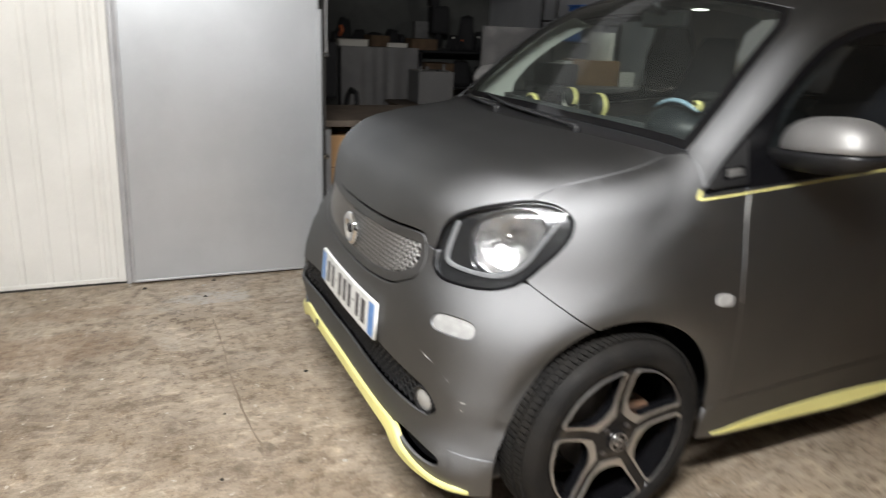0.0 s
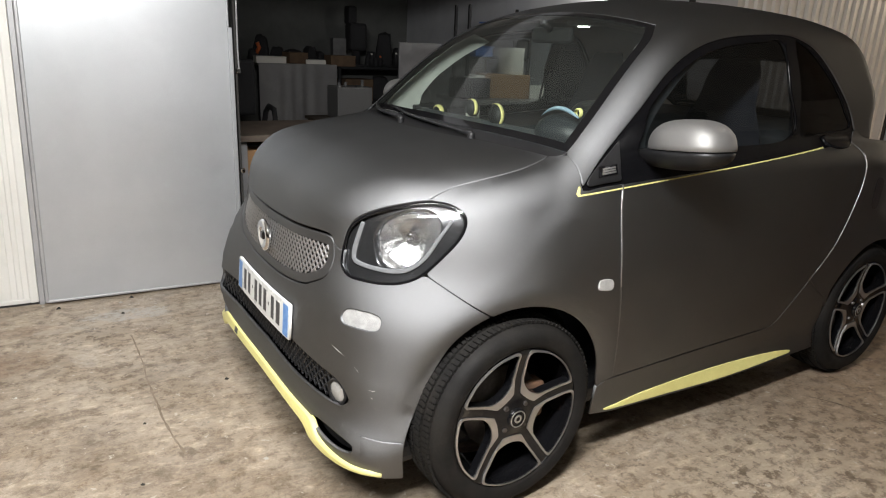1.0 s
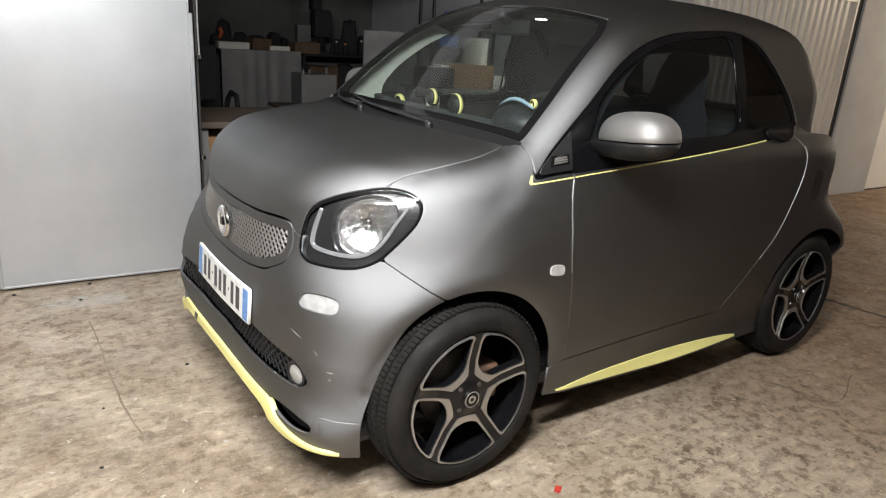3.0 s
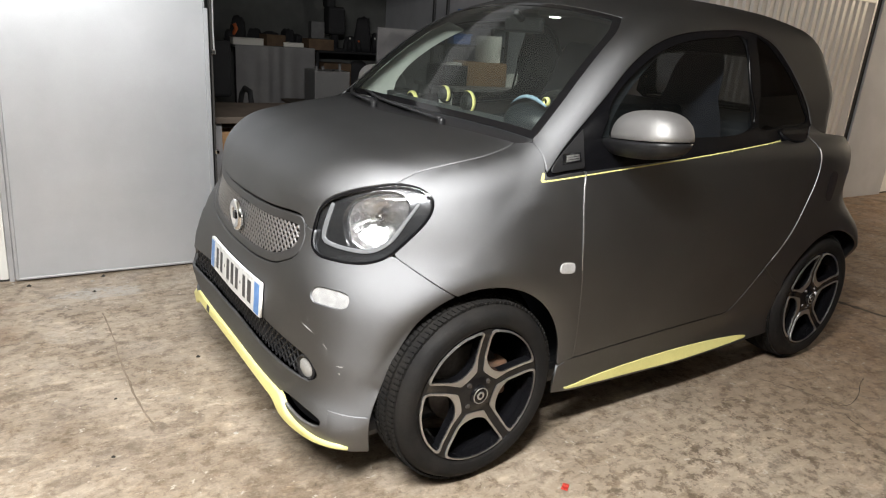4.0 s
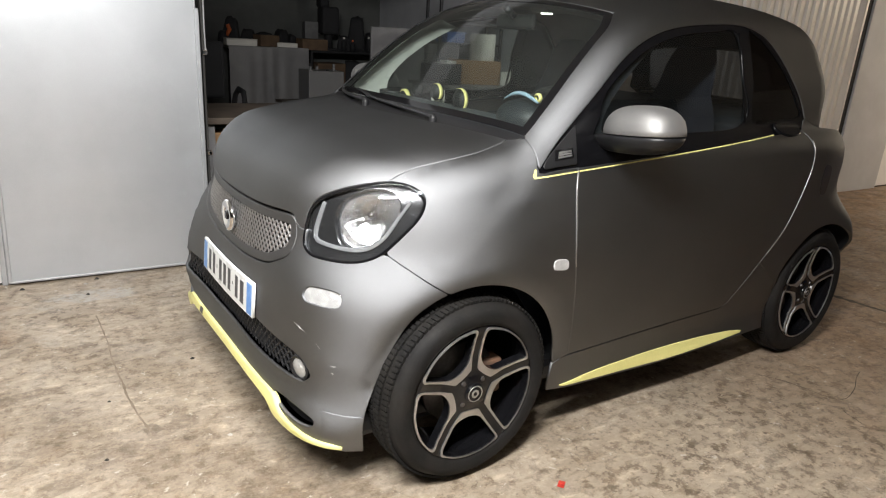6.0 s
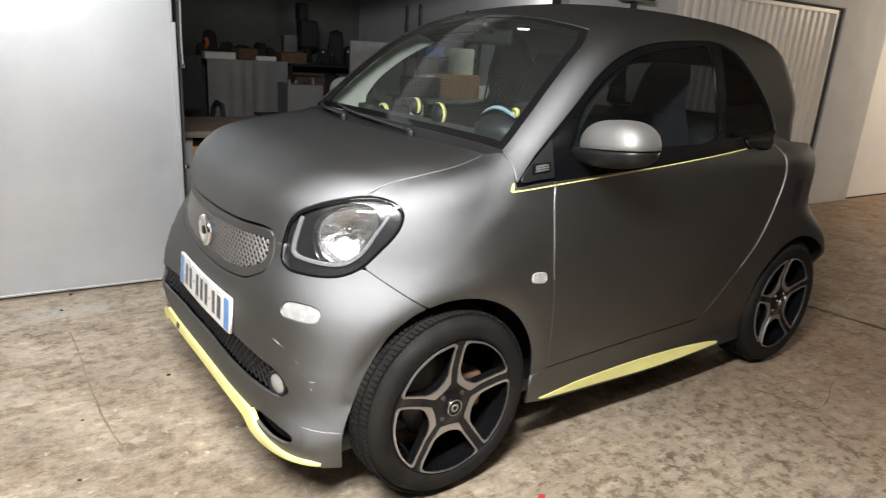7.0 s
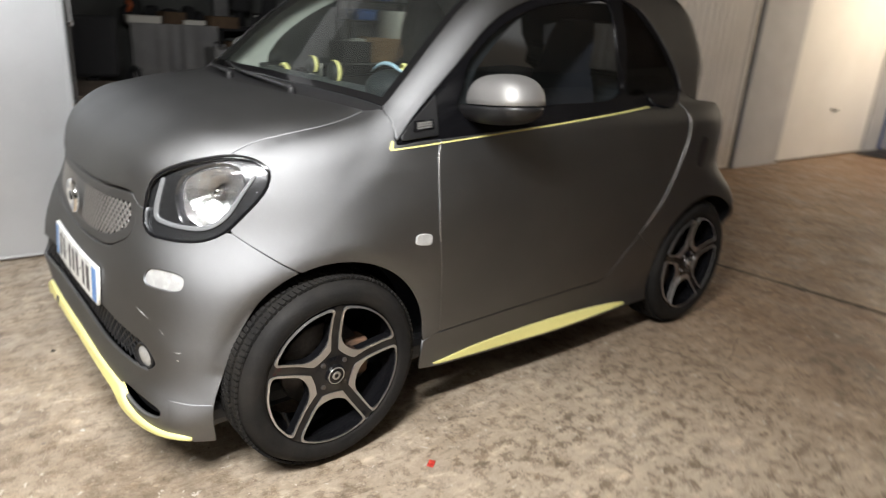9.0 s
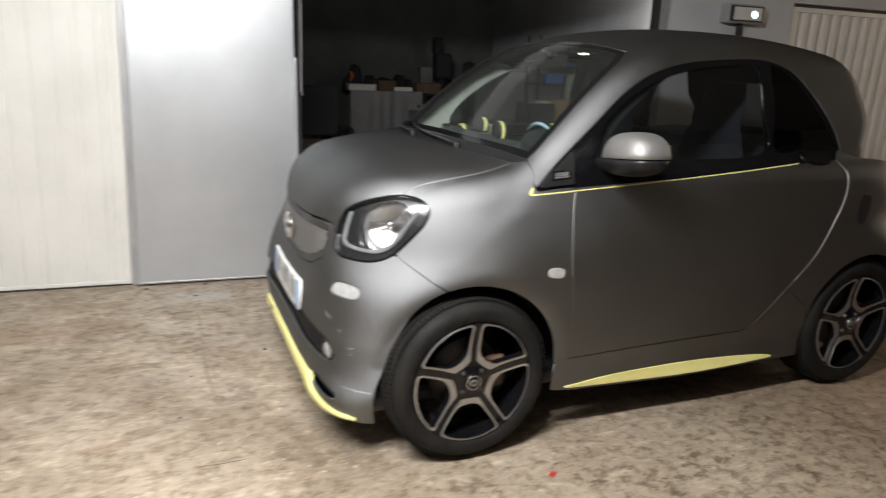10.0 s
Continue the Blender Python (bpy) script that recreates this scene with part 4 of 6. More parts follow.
for u, z, w, h in ((4.02, 1.186, 0.22, 0.11), (4.20, 1.386, 0.20, 0.16)):
    crate = gthing("blue_crate", "blue plastic crate on the grey shelf", "crate", group="blue crates")
    box("shell", (u - w / 2, 2.72, z), (u + w / 2, 2.98, z + h - 0.015), M_BLUEBAG, crate, bevel=0.015)
    box("rim", (u - w / 2 - 0.01, 2.71, z + h - 0.016), (u + w / 2 + 0.01, 2.99, z + h), M_BLUEBAG, crate, bevel=0.006)
board = gthing("pale_board", "large pale board leaning upright in the box", "board")
box("sheet", (3.42, 3.58, 0.0), (4.58, 3.61, 1.30), M_GREYCAB, board)

# ---- the car ----
def glass(name, tint, gloss=0.03, haze=0.0):
    m = bpy.data.materials.new(name)
    m.use_nodes = True
    nt = m.node_tree
    nt.nodes.remove(nt.nodes["Principled BSDF"])
    clear, shine, mixer, edge, steep, fres = (nt.nodes.new("ShaderNode" + k) for k in ("BsdfTransparent", "BsdfGlossy", "MixShader", "LayerWeight", "Math", "MapRange"))
    edge.inputs["Blend"].default_value = 0.5
    steep.operation, steep.inputs[1].default_value = "POWER", 5.0
    nt.links.new(edge.outputs["Facing"], steep.inputs[0])
    nt.links.new(steep.outputs[0], fres.inputs["Value"])
    fres.inputs["To Min"].default_value = 0.045
    clear.inputs[0].default_value = (*tint, 1)
    shine.inputs["Roughness"].default_value = gloss
    nt.links.new(fres.outputs[0], mixer.inputs[0])
    nt.links.new(clear.outputs[0], mixer.inputs[1])
    nt.links.new(shine.outputs[0], mixer.inputs[2])
    out = mixer.outputs[0]
    # a pale diffuse veil paints haze on the glass and lifts its blacks
    if haze:
        film, veil = nt.nodes.new("ShaderNodeMixShader"), nt.nodes.new("ShaderNodeBsdfDiffuse")
        veil.inputs[0].default_value = (0.62, 0.66, 0.62, 1)
        spots, fade = nt.nodes.new("ShaderNodeTexNoise"), nt.nodes.new("ShaderNodeMapRange")
        spots.inputs["Scale"].default_value, spots.inputs["Detail"].default_value = 7.0, 9.0
        fade.inputs["To Min"].default_value, fade.inputs["To Max"].default_value = haze * 0.5, haze * 1.5
        nt.links.new(nt.nodes.new("ShaderNodeTexCoord").outputs["Object"], spots.inputs["Vector"])
        nt.links.new(spots.outputs["Fac"], fade.inputs["Value"])
        nt.links.new(fade.outputs[0], film.inputs[0])
        nt.links.new(out, film.inputs[1])
        nt.links.new(veil.outputs[0], film.inputs[2])
        out = film.outputs[0]
    nt.links.new(out, nt.nodes["Material Output"].inputs[0])
    return m


M_GLASS = glass("windscreen_glass", (0.72, 0.80, 0.75), haze=0.020)
M_TINT = glass("tinted_side_glass", (0.36, 0.375, 0.38), haze=0.006)
M_REARGLASS = glass("tinted_rear_glass", (0.30, 0.31, 0.32))
M_PRIVACY = glass("privacy_glass", (0.02, 0.02, 0.022))
M_LENS = glass("clear_lamp_lens", (0.95, 0.96, 0.97))
M_REFLECT = surface("lamp_reflector", (0.92, 0.92, 0.92), 0.24, 1.0, grain=0.03, bump=0.008, bump_scale=24)
M_MESH = surface("dark_grille_metal", (0.36, 0.36, 0.36), 0.36, 0.9, grain=0.1)
M_HOUSE = surface("smoked_lamp_housing", (0.13, 0.132, 0.137), 0.24, 0.85, grain=0.1, bump=0.002, bump_scale=14)
M_DRL = surface("white_light_guide", (0.20, 0.204, 0.21), 0.15, grain=0.02, Coat_Weight=0.6)
M_LAMPWHITE = surface("milky_lamp_plastic", (0.40, 0.395, 0.385), 0.25, second=(0.48, 0.475, 0.465), scale=40, grain=0.1, Coat_Weight=0.7)
M_FOG = surface("dull_fog_lens", (0.42, 0.42, 0.41), 0.2, 0.3, grain=0.1, Coat_Weight=0.5)
M_PLATE = surface("plate_white", (0.80, 0.81, 0.80), 0.3, grain=0.02, rough_var=0.05)
M_PLATEBLUE = surface("plate_blue", (0.10, 0.26, 0.62), 0.35, second=(0.16, 0.34, 0.68), scale=60)
M_INK = surface("plate_black", (0.055, 0.055, 0.06), 0.4, grain=0.2)
M_DASH = surface("dark_dashboard", (0.045, 0.055, 0.06), 0.6, second=(0.035, 0.042, 0.047), scale=8, grain=0.1, bump=0.0004, bump_scale=300)
M_SEAT = surface("dark_blue_seat_cloth", (0.022, 0.026, 0.036), 0.9, second=(0.03, 0.034, 0.045), scale=12, grain=0.25, bump=0.0006, bump_scale=250)
M_TRIM = surface("pale_pillar_trim", (0.60, 0.62, 0.58), 0.85, second=(0.54, 0.56, 0.52), scale=9, grain=0.05)
M_LINING = surface("grey_headlining", (0.30, 0.30, 0.29), 0.95, grain=0.08)
M_RED = surface("red_lamp_plastic", (0.35, 0.015, 0.012), 0.15, grain=0.05, Coat_Weight=1.0)
M_BRAKE = surface("brake_steel", (0.13, 0.12, 0.115), 0.5, 0.9, grain=0.2, grain_scale=60)
M_RUST = surface("rusty_caliper", (0.16, 0.085, 0.05), 0.75, second=(0.10, 0.06, 0.04), scale=30)

car = thing("car", "small two-door city car in matt dark grey with yellow trim lines", "car")
MID = -1.0566                                  # the nose's middle in the wrap pattern


def far(run):
    """The run mirrored to the car's other side, in the wrap pattern, turned about."""
    return [(2 * MID - s, z) for s, z in run][::-1]


def both(run):
    """A run from the near side to the middle, carried on to the far side."""
    return [*run, *far(run)]


ARCH_R = 0.33


def arch(cx, a0, a1, r=ARCH_R, n=30):
    """The edge of a wheel opening, in the wrap pattern."""
    return [(along(cx + r * math.cos(math.radians(a))), 0.295 + (r + 0.004) * math.sin(math.radians(a))) for a in np.linspace(a0, a1, n)]


FRONT_ARCH = [(-0.297, 0.15), (-0.297, 0.256), (-0.280, 0.332), (-0.242, 0.445), (-0.187, 0.544), (-0.128, 0.595), (-0.092, 0.612)]
LAMP = curve((-0.526, 0.700), (-0.528, 0.739), (-0.510, 0.803), (-0.469, 0.843), (-0.389, 0.877), (-0.299, 0.899), (-0.245, 0.904), (-0.197, 0.899), (-0.164, 0.881),
             (-0.156, 0.858), (-0.172, 0.818), (-0.221, 0.763), (-0.272, 0.714), (-0.322, 0.690), (-0.376, 0.680), (-0.437, 0.677), (-0.494, 0.679), step=0.015, closed=True)
BOWL = curve((-0.403, 0.758), (-0.410, 0.793), (-0.391, 0.834), (-0.347, 0.864), (-0.296, 0.879), (-0.249, 0.877), (-0.229, 0.856), (-0.234, 0.817), (-0.264, 0.779), (-0.305, 0.745), (-0.349, 0.731), (-0.389, 0.734), step=0.012, closed=True) + np.array([-0.007, 0.0])
BOWL = shrunk(BOWL, -0.013)
LAMP_LOW = curve((-0.520, 0.745), (-0.524, 0.700), (-0.494, 0.679), (-0.437, 0.677), (-0.376, 0.680), (-0.322, 0.690), (-0.272, 0.714), step=0.015)
GRILLE_LOW = curve((-0.566, 0.752), (-0.560, 0.712), (-0.582, 0.660), (-0.640, 0.627), (-0.720, 0.600), (-0.889, 0.581), (MID, 0.577), step=0.02)
GRILLE_TOP = curve((-0.566, 0.752), (-0.578, 0.768), (-0.618, 0.776), (-0.796, 0.768), (MID, 0.764), step=0.02)

# front bumper, with its openings
edge = [*GRILLE_LOW[::-1], (-0.54, 0.742), *LAMP_LOW, *curve((-0.255, 0.712), (-0.171, 0.664), (-0.092, 0.614)), *curve(*FRONT_ARCH[::-1]), *curve((-0.33, 0.156), (-0.43, 0.173), (-0.534, 0.179), (-0.60, 0.201), (-0.665, 0.212), (-0.80, 0.220), (MID, 0.222), step=0.03)]
near_half = joined(edge)
outline = joined(near_half, far([tuple(p) for p in near_half]))
INTAKE = joined(curve((-0.462, 0.335), (-0.453, 0.352), (-0.487, 0.388), (-0.555, 0.402), (-0.735, 0.412), (MID, 0.418), step=0.02),
                far([tuple(p) for p in curve((-0.462, 0.335), (-0.453, 0.352), (-0.487, 0.388), (-0.555, 0.402), (-0.735, 0.412), (MID, 0.418), step=0.02)]),
                far([tuple(p) for p in curve((MID, 0.314), (-0.798, 0.309), (-0.565, 0.317), (-0.480, 0.322), step=0.02)]),
                curve((MID, 0.314), (-0.798, 0.309), (-0.565, 0.317), (-0.480, 0.322), step=0.02))
SLOT = curve((-0.596, 0.246), (-0.570, 0.224), (-0.496, 0.210), (-0.438, 0.214), (-0.426, 0.228), (-0.435, 0.240), (-0.489, 0.251), (-0.548, 0.254), step=0.012, closed=True)
BLINK = curve((-0.500, 0.571), (-0.492, 0.590), (-0.468, 0.602), (-0.400, 0.605), (-0.374, 0.597), (-0.372, 0.578), (-0.391, 0.560), (-0.470, 0.555), (-0.492, 0.559), step=0.01, closed=True)


def far_loop(p):
    return np.array(far([tuple(q) for q in p]))


bumper = skin("front_bumper", outline, wrap_rays, M_PAINT, car, "matt grey front bumper with scratches", spacing=0.024, thick=0.012,
              gap=0.0015, holes=[INTAKE, SLOT, far_loop(SLOT), BLINK, far_loop(BLINK)])
skin("corner_flap", joined(curve((-0.405, 0.268), (-0.351, 0.266), (-0.300, 0.266)), [(-0.300, 0.156), (-0.345, 0.157), (-0.40, 0.20)]), wrap_rays, M_PAINT, car, spacing=0.02, lift=0.004, thick=0.004)


def lattice(name, hole, pitch, width, lift, material, parent, slope=1.0, form=body):
    """Crossing diagonal bars over an opening of the wrap pattern."""
    verts, faces = [], []
    lo, hi = hole.min(0), hole.max(0)
    h = hi[1] - lo[1]
    for sign in (1, -1):
        c = lo[0] - h
        while c < hi[0] + h:
            z = np.linspace(lo[1], hi[1], 26)
            s = c + (z - lo[1]) * slope if sign > 0 else c + h * slope - (z - lo[1]) * slope
            q = np.stack([s, z], 1)
            ok = inside(q, hole)
            run = []
            for k in range(len(q) + 1):
                if k < len(q) and ok[k]:
                    run.append(q[k])
                    continue
                if len(run) > 1:
                    r = np.array(run)
                    p, good = cast(form, *wrap_rays(r[:, 0], r[:, 1]), reach=2.0)
                    n = normals(form, p)
                    d = np.gradient(p, axis=0)
                    w = np.cross(n, d)
                    w /= np.maximum(np.linalg.norm(w, axis=1, keepdims=True), 1e-9)
                    base = len(verts)
                    for i in range(len(p)):
                        verts += [p[i] + w[i] * width + n[i] * (lift - width * 0.7), p[i] + n[i] * lift, p[i] - w[i] * width + n[i] * (lift - width * 0.7)]
                    for i in range(len(p) - 1):
                        a = base + 3 * i
                        faces += [(a, a + 1, a + 4, a + 3), (a + 1, a + 2, a + 5, a + 4)]
                run = []
            c += pitch
    return mesh_object(name, verts, faces, material, parent, False)


# the black mesh of the lower intake, and its dark back
skin("intake_back", shrunk(INTAKE, -0.012), wrap_rays, M_BLACK, car, lift=-0.045, thick=-0.04, spacing=0.05)
lattice("intake_mesh", INTAKE, 0.030, 0.0045, -0.016, M_BLACK, car)
for hole in (SLOT, far_loop(SLOT)):
    skin("slot_liner", shrunk(hole, -0.004), wrap_rays, M_BLACK, car, lift=-0.035, thick=-0.032, spacing=0.03)

# radiator grille: rim, mesh, dark back and a plain round badge
GRILLE = joined(GRILLE_LOW, far([tuple(p) for p in GRILLE_LOW])[1:], [tuple(p) for p in far([tuple(q) for q in GRILLE_TOP])][::-1], GRILLE_TOP[::-1])
inner = shrunk(GRILLE, 0.030)
grille = skin("grille", shrunk(GRILLE, 0.008), wrap_rays, M_PAINT, car, "matt grey grille surround with a fine mesh", lift=-0.004, thick=0.012, spacing=0.02, holes=[inner])
skin("grille_back", shrunk(inner, -0.01), wrap_rays, M_BLACK, grille, lift=-0.03, thick=0, spacing=0.05)
lattice("grille_mesh", inner, 0.0250, 0.0038, -0.006, M_MESH, grille, slope=1.0)
m = pose(-0.452, 0, 0.678, 0, 0, 0)
badge = bm_object("badge", lathe_bm([(0.0, 0.0), (0.051, 0.0), (0.054, -0.006), (0.050, -0.014), (0.036, -0.015), (0.026, -0.010), (0.0, -0.010)], 36, "x"), M_CHROME, grille, "chrome ring badge", True, m=m)
bm_object("badge_core", box_bm(-0.016, -0.010, -0.012, -0.009, 0.014, 0.012, 0.002), M_GLOSS, badge, m=m)

# bonnet
BON_RAYS, bon = flat((-0.6, 0, 0.8))
seam = on(top_rays, (-0.193, -0.617), (-0.165, -0.619), (-0.12, -0.622), (-0.049, -0.632), (0.084, -0.638), (0.199, -0.624))
lamp_top = on(wrap_rays, *[tuple(p) for p in ((-0.528, 0.742), (-0.510, 0.806), (-0.469, 0.846), (-0.389, 0.880), (-0.299, 0.902), (-0.262, 0.906))])
nose = on(wrap_rays, *[tuple(p) for p in GRILLE_TOP[::-1][::2]], (-0.566, 0.752), (-0.54, 0.742), step=0.02)
back = on(top_rays, (0.199, -0.624), (0.14, -0.47), (0.095, -0.28), (0.078, -0.1), (0.075, 0.0))
half = np.vstack([nose, lamp_top, seam, back])
bonnet = skin("bonnet", bon(half, flipped(half)[::-1]), BON_RAYS, M_PAINT, car, "matt grey bonnet", spacing=0.026, thick=0.014, gap=0.0042)

# windscreen with its black border, the scuttle below it, and the roof
WS_RAYS, ws = flat((-0.55, 0, 0.84))
ws_edge = on(top_rays, (0.243, -0.650), (0.390, -0.623), (0.540, -0.588), (0.640, -0.558), (0.715, -0.505))
ws_top = on(top_rays, (0.715, -0.505), (0.700, -0.25), (0.692, 0.0))
ws_low = on(top_rays, (0.150, 0.0), (0.158, -0.2), (0.190, -0.42), (0.243, -0.650))
half = np.vstack([ws_low, ws_edge, ws_top])
frame_line = ws(half, flipped(half)[::-1])
screen = skin("windscreen", shrunk(frame_line, 0.003), WS_RAYS, M_GLOSS, car, "clear windscreen with a black border", lift=-0.002, thick=0.004, spacing=0.04, holes=[shrunk(frame_line, 0.028)])
skin("pane", shrunk(frame_line, 0.026), WS_RAYS, M_GLASS, screen, "clear greenish glass", lift=-0.0035, thick=0, spacing=0.04).visible_shadow = False
scuttle_front = on(top_rays, (0.072, 0.0), (0.092, -0.28), (0.137, -0.47), (0.197, -0.622))
side_end = on(top_rays, (0.197, -0.622), (0.243, -0.650))
half = np.vstack([scuttle_front, side_end, ws_low[::-1]])
skin("scuttle", joined(bon(half), bon(flipped(half)[::-1])), BON_RAYS, M_BLACK, car, "black plastic scuttle panel", lift=-0.006, spacing=0.03, gap=0.001)
roof_edge = on(top_rays, (0.715, -0.505), (0.90, -0.525), (1.10, -0.535), (1.35, -0.535), (1.60, -0.522), (1.80, -0.485))
roof_back = on(top_rays, (1.80, -0.485), (1.86, -0.2), (1.87, 0.0))
half = np.vstack([ws_top[::-1], roof_edge, roof_back])
TOP_RAYS, top = flat((0.05, 0, 1))
skin("roof", top(half, flipped(half)[::-1]), TOP_RAYS, M_PAINT, car, "matt dark grey roof", spacing=0.04, thick=0.008, gap=0.001)


# pillars, wings, doors and the rest of the sides
def run_side(*pts, step=0.025):
    return on(side_rays, *pts, step=step)


GLASS_LINE = [(0.232, 0.938), (0.315, 1.012), (0.460, 1.135), (0.605, 1.250), (0.745, 1.322), (0.910, 1.365), (1.14, 1.387), (1.30, 1.390), (1.40, 1.368), (1.46, 1.338), (1.52, 1.285), (1.575, 1.225), (1.655, 1.125), (1.695, 1.05)]
WAIST = [(1.695, 1.05), (1.66, 1.014), (1.45, 1.002), (1.0, 0.968), (0.384, 0.938), (0.232, 0.928)]


def paired(name, outline, rays, material, label="", parents=None, **more):
    """A part on the car's left side, and its mirrored twin."""
    made = []
    for k, mirror in enumerate((False, True)):
        v, f, n = skin_mesh(outline, rays, body, mirror=mirror, **more)
        made.append(mesh_object(name, v, f, material, parents[k] if parents else car, True, label, n))
    return made


PIL_RAYS, pil = flat((-0.15, -0.75, 0.62))
glass_top = run_side(*GLASS_LINE, step=0.012)
rear_up = on(top_rays, (1.80, -0.485), (1.83, -0.53))
shoulder = on(side_rays, (1.80, 1.015), (1.75, 1.026), (1.695, 1.05))
paired("cabin_pillar", pil(on(top_rays, (0.236, -0.660), (0.243, -0.650)), ws_edge, roof_edge, rear_up, run_side((1.835, 1.34), (1.86, 1.22), (1.84, 1.09), (1.805, 1.02)), shoulder, glass_top[::-1], run_side((0.232, 0.938), (0.234, 0.965), (0.236, 0.99))),
       PIL_RAYS, M_PAINT, "matt grey windscreen pillar, roof rail and rear pillar in one", spacing=0.022, thick=0.012, gap=0.0015)

WING_RAYS, wing = flat((-0.42, -0.75, 0.5))
lamp_side = on(wrap_rays, (-0.262, 0.906), (-0.245, 0.908), (-0.197, 0.902), (-0.161, 0.883), (-0.153, 0.858), (-0.169, 0.818), (-0.219, 0.761), (-0.258, 0.722), step=0.015)
paired("front_wing", wing(lamp_side, on(wrap_rays, (-0.253, 0.714), (-0.171, 0.667), (-0.090, 0.618)), on(wrap_rays, *[tuple(p) for p in arch(0, 107, 2)[::2]]), on(wrap_rays, (0.332, 0.30), (0.362, 0.315), (0.388, 0.32)),
                          run_side((0.388, 0.32), (0.368, 0.50), (0.350, 0.70), (0.362, 0.85), (0.380, 0.932)), run_side((0.380, 0.934), (0.30, 0.930), (0.229, 0.926), (0.231, 0.965), (0.233, 0.99)), on(top_rays, (0.234, -0.661), (0.199, -0.626)), seam[::-1]),
       WING_RAYS, M_PAINT, "matt grey front wing", spacing=0.022, thick=0.012, gap=0.0018)

doors = paired("door", joined(curve((0.388, 0.32), (0.368, 0.50), (0.350, 0.70), (0.362, 0.85), (0.381, 0.932)), curve((0.381, 0.934), (1.0, 0.966), (1.458, 1.0), (1.645, 1.008)),
                              curve((1.645, 1.008), (1.650, 0.94), (1.631, 0.831), (1.537, 0.650), (1.403, 0.497), (1.33, 0.422), (1.25, 0.345), (1.22, 0.330)), curve((1.20, 0.327), (0.80, 0.327), (0.388, 0.32))),
               side_rays, M_PAINT, "matt grey door", spacing=0.03, thick=0.014, gap=0.0045, soft_edge=0.0035)
paired("sill", joined(curve((0.332, 0.298), (0.362, 0.313), (0.388, 0.318), (0.80, 0.325), (1.20, 0.325)), curve((1.22, 0.328), (1.252, 0.343), (1.33, 0.419), (1.403, 0.494)), curve((1.41, 0.49), (1.46, 0.45), (1.53, 0.40)), [(1.55, 0.34), (1.543, 0.24), (1.53, 0.186)], curve((1.50, 0.184), (1.25, 0.180), (0.95, 0.174), (0.70, 0.177), (0.45, 0.186), (0.335, 0.192))),
       side_rays, M_PAINT, "matt grey side skirt", spacing=0.03, thick=0.012, gap=0.0002, soft_edge=0.0006)
QUA_RAYS, qua = flat((0.25, -0.85, 0.35))
paired("rear_wing", qua(run_side((1.647, 1.006), (1.652, 0.94), (1.633, 0.831), (1.539, 0.650), (1.406, 0.497)), run_side((1.412, 0.493), (1.462, 0.453), (1.531, 0.404)), on(wrap_rays, (1.55, 0.36), *[(1.845 + 0.325 * math.cos(math.radians(a)), 0.285 + 0.325 * math.sin(math.radians(a))) for a in (150, 130, 110, 90, 70, 50, 30, 10)]),
                        on(wrap_rays, (2.22, 0.18), (2.42, 0.18)), on(wrap_rays, (2.42, 0.20), (2.42, 0.6), (2.40, 0.94)), on(wrap_rays, (2.40, 0.95), (2.25, 0.972)), run_side((2.03, 0.985), (1.92, 1.0), (1.80, 1.011), (1.75, 1.022), (1.695, 1.046), (1.66, 1.010))),
       QUA_RAYS, M_PAINT, "matt grey rear wing", spacing=0.026, thick=0.012, gap=0.0002, soft_edge=0.0006)
TAILMID = 1.75 + ARC * math.pi / 2
skin("tail_panel", joined([(2.43, 0.18), (2 * TAILMID - 2.43, 0.18)], [(2 * TAILMID - 2.43, 0.95), (2.43, 0.95)]), wrap_rays, M_PAINT, car, "matt grey tail panel", spacing=0.05)

# side windows: black frame, waist trim, pane and dark rear quarter pane
HOLE = curve((0.495, 1.000), (0.498, 1.09), (0.530, 1.160), (0.640, 1.240), (0.775, 1.303), (0.93, 1.342), (1.12, 1.362), (1.255, 1.362), (1.268, 1.20), (1.272, 1.040), (0.88, 1.016), step=0.02, closed=True)
QUARTER = curve((1.330, 1.045), (1.326, 1.20), (1.332, 1.365), (1.385, 1.362), (1.440, 1.330), (1.550, 1.228), (1.630, 1.12), (1.662, 1.058), (1.50, 1.045), step=0.02, closed=True)
line = joined(curve(*GLASS_LINE), curve(*WAIST))
frames = paired("window_frame", shrunk(line, -0.006), side_rays, M_SATIN, "black window surround", doors, lift=-0.007, thick=0.01, spacing=0.03, holes=[HOLE, QUARTER])
for ob in paired("pane", shrunk(HOLE, -0.004), side_rays, M_TINT, "dark tinted door glass", doors, lift=-0.014, thick=0, spacing=0.05) + paired("quarter_pane", shrunk(QUARTER, -0.004), side_rays, M_PRIVACY, "black rear quarter glass", doors, lift=-0.012, thick=0, spacing=0.05):
    ob.visible_shadow = False
paired("pillar_strip", joined([(1.274, 1.045), (1.281, 1.045)], [(1.272, 1.36), (1.265, 1.36)]), side_rays, M_SATIN, "", doors, lift=-0.002, thick=0.006)
paired("corner_trim", joined(curve((0.375, 0.944), (0.30, 0.940), (0.250, 0.937), (0.258, 0.958), (0.32, 1.006), (0.385, 1.058)), [(0.384, 1.055), (0.380, 0.95)]), side_rays, M_BLACK, "black triangular corner trim", doors, lift=0.002, thick=0.006, gap=0.002)
plaque = paired("plaque", joined([(0.290, 0.958), (0.362, 0.964)], [(0.362, 0.990), (0.297, 0.984)]), side_rays, M_GLOSS, "small black plaque with grey bars", doors, lift=0.006, thick=0.003, spacing=0.02)
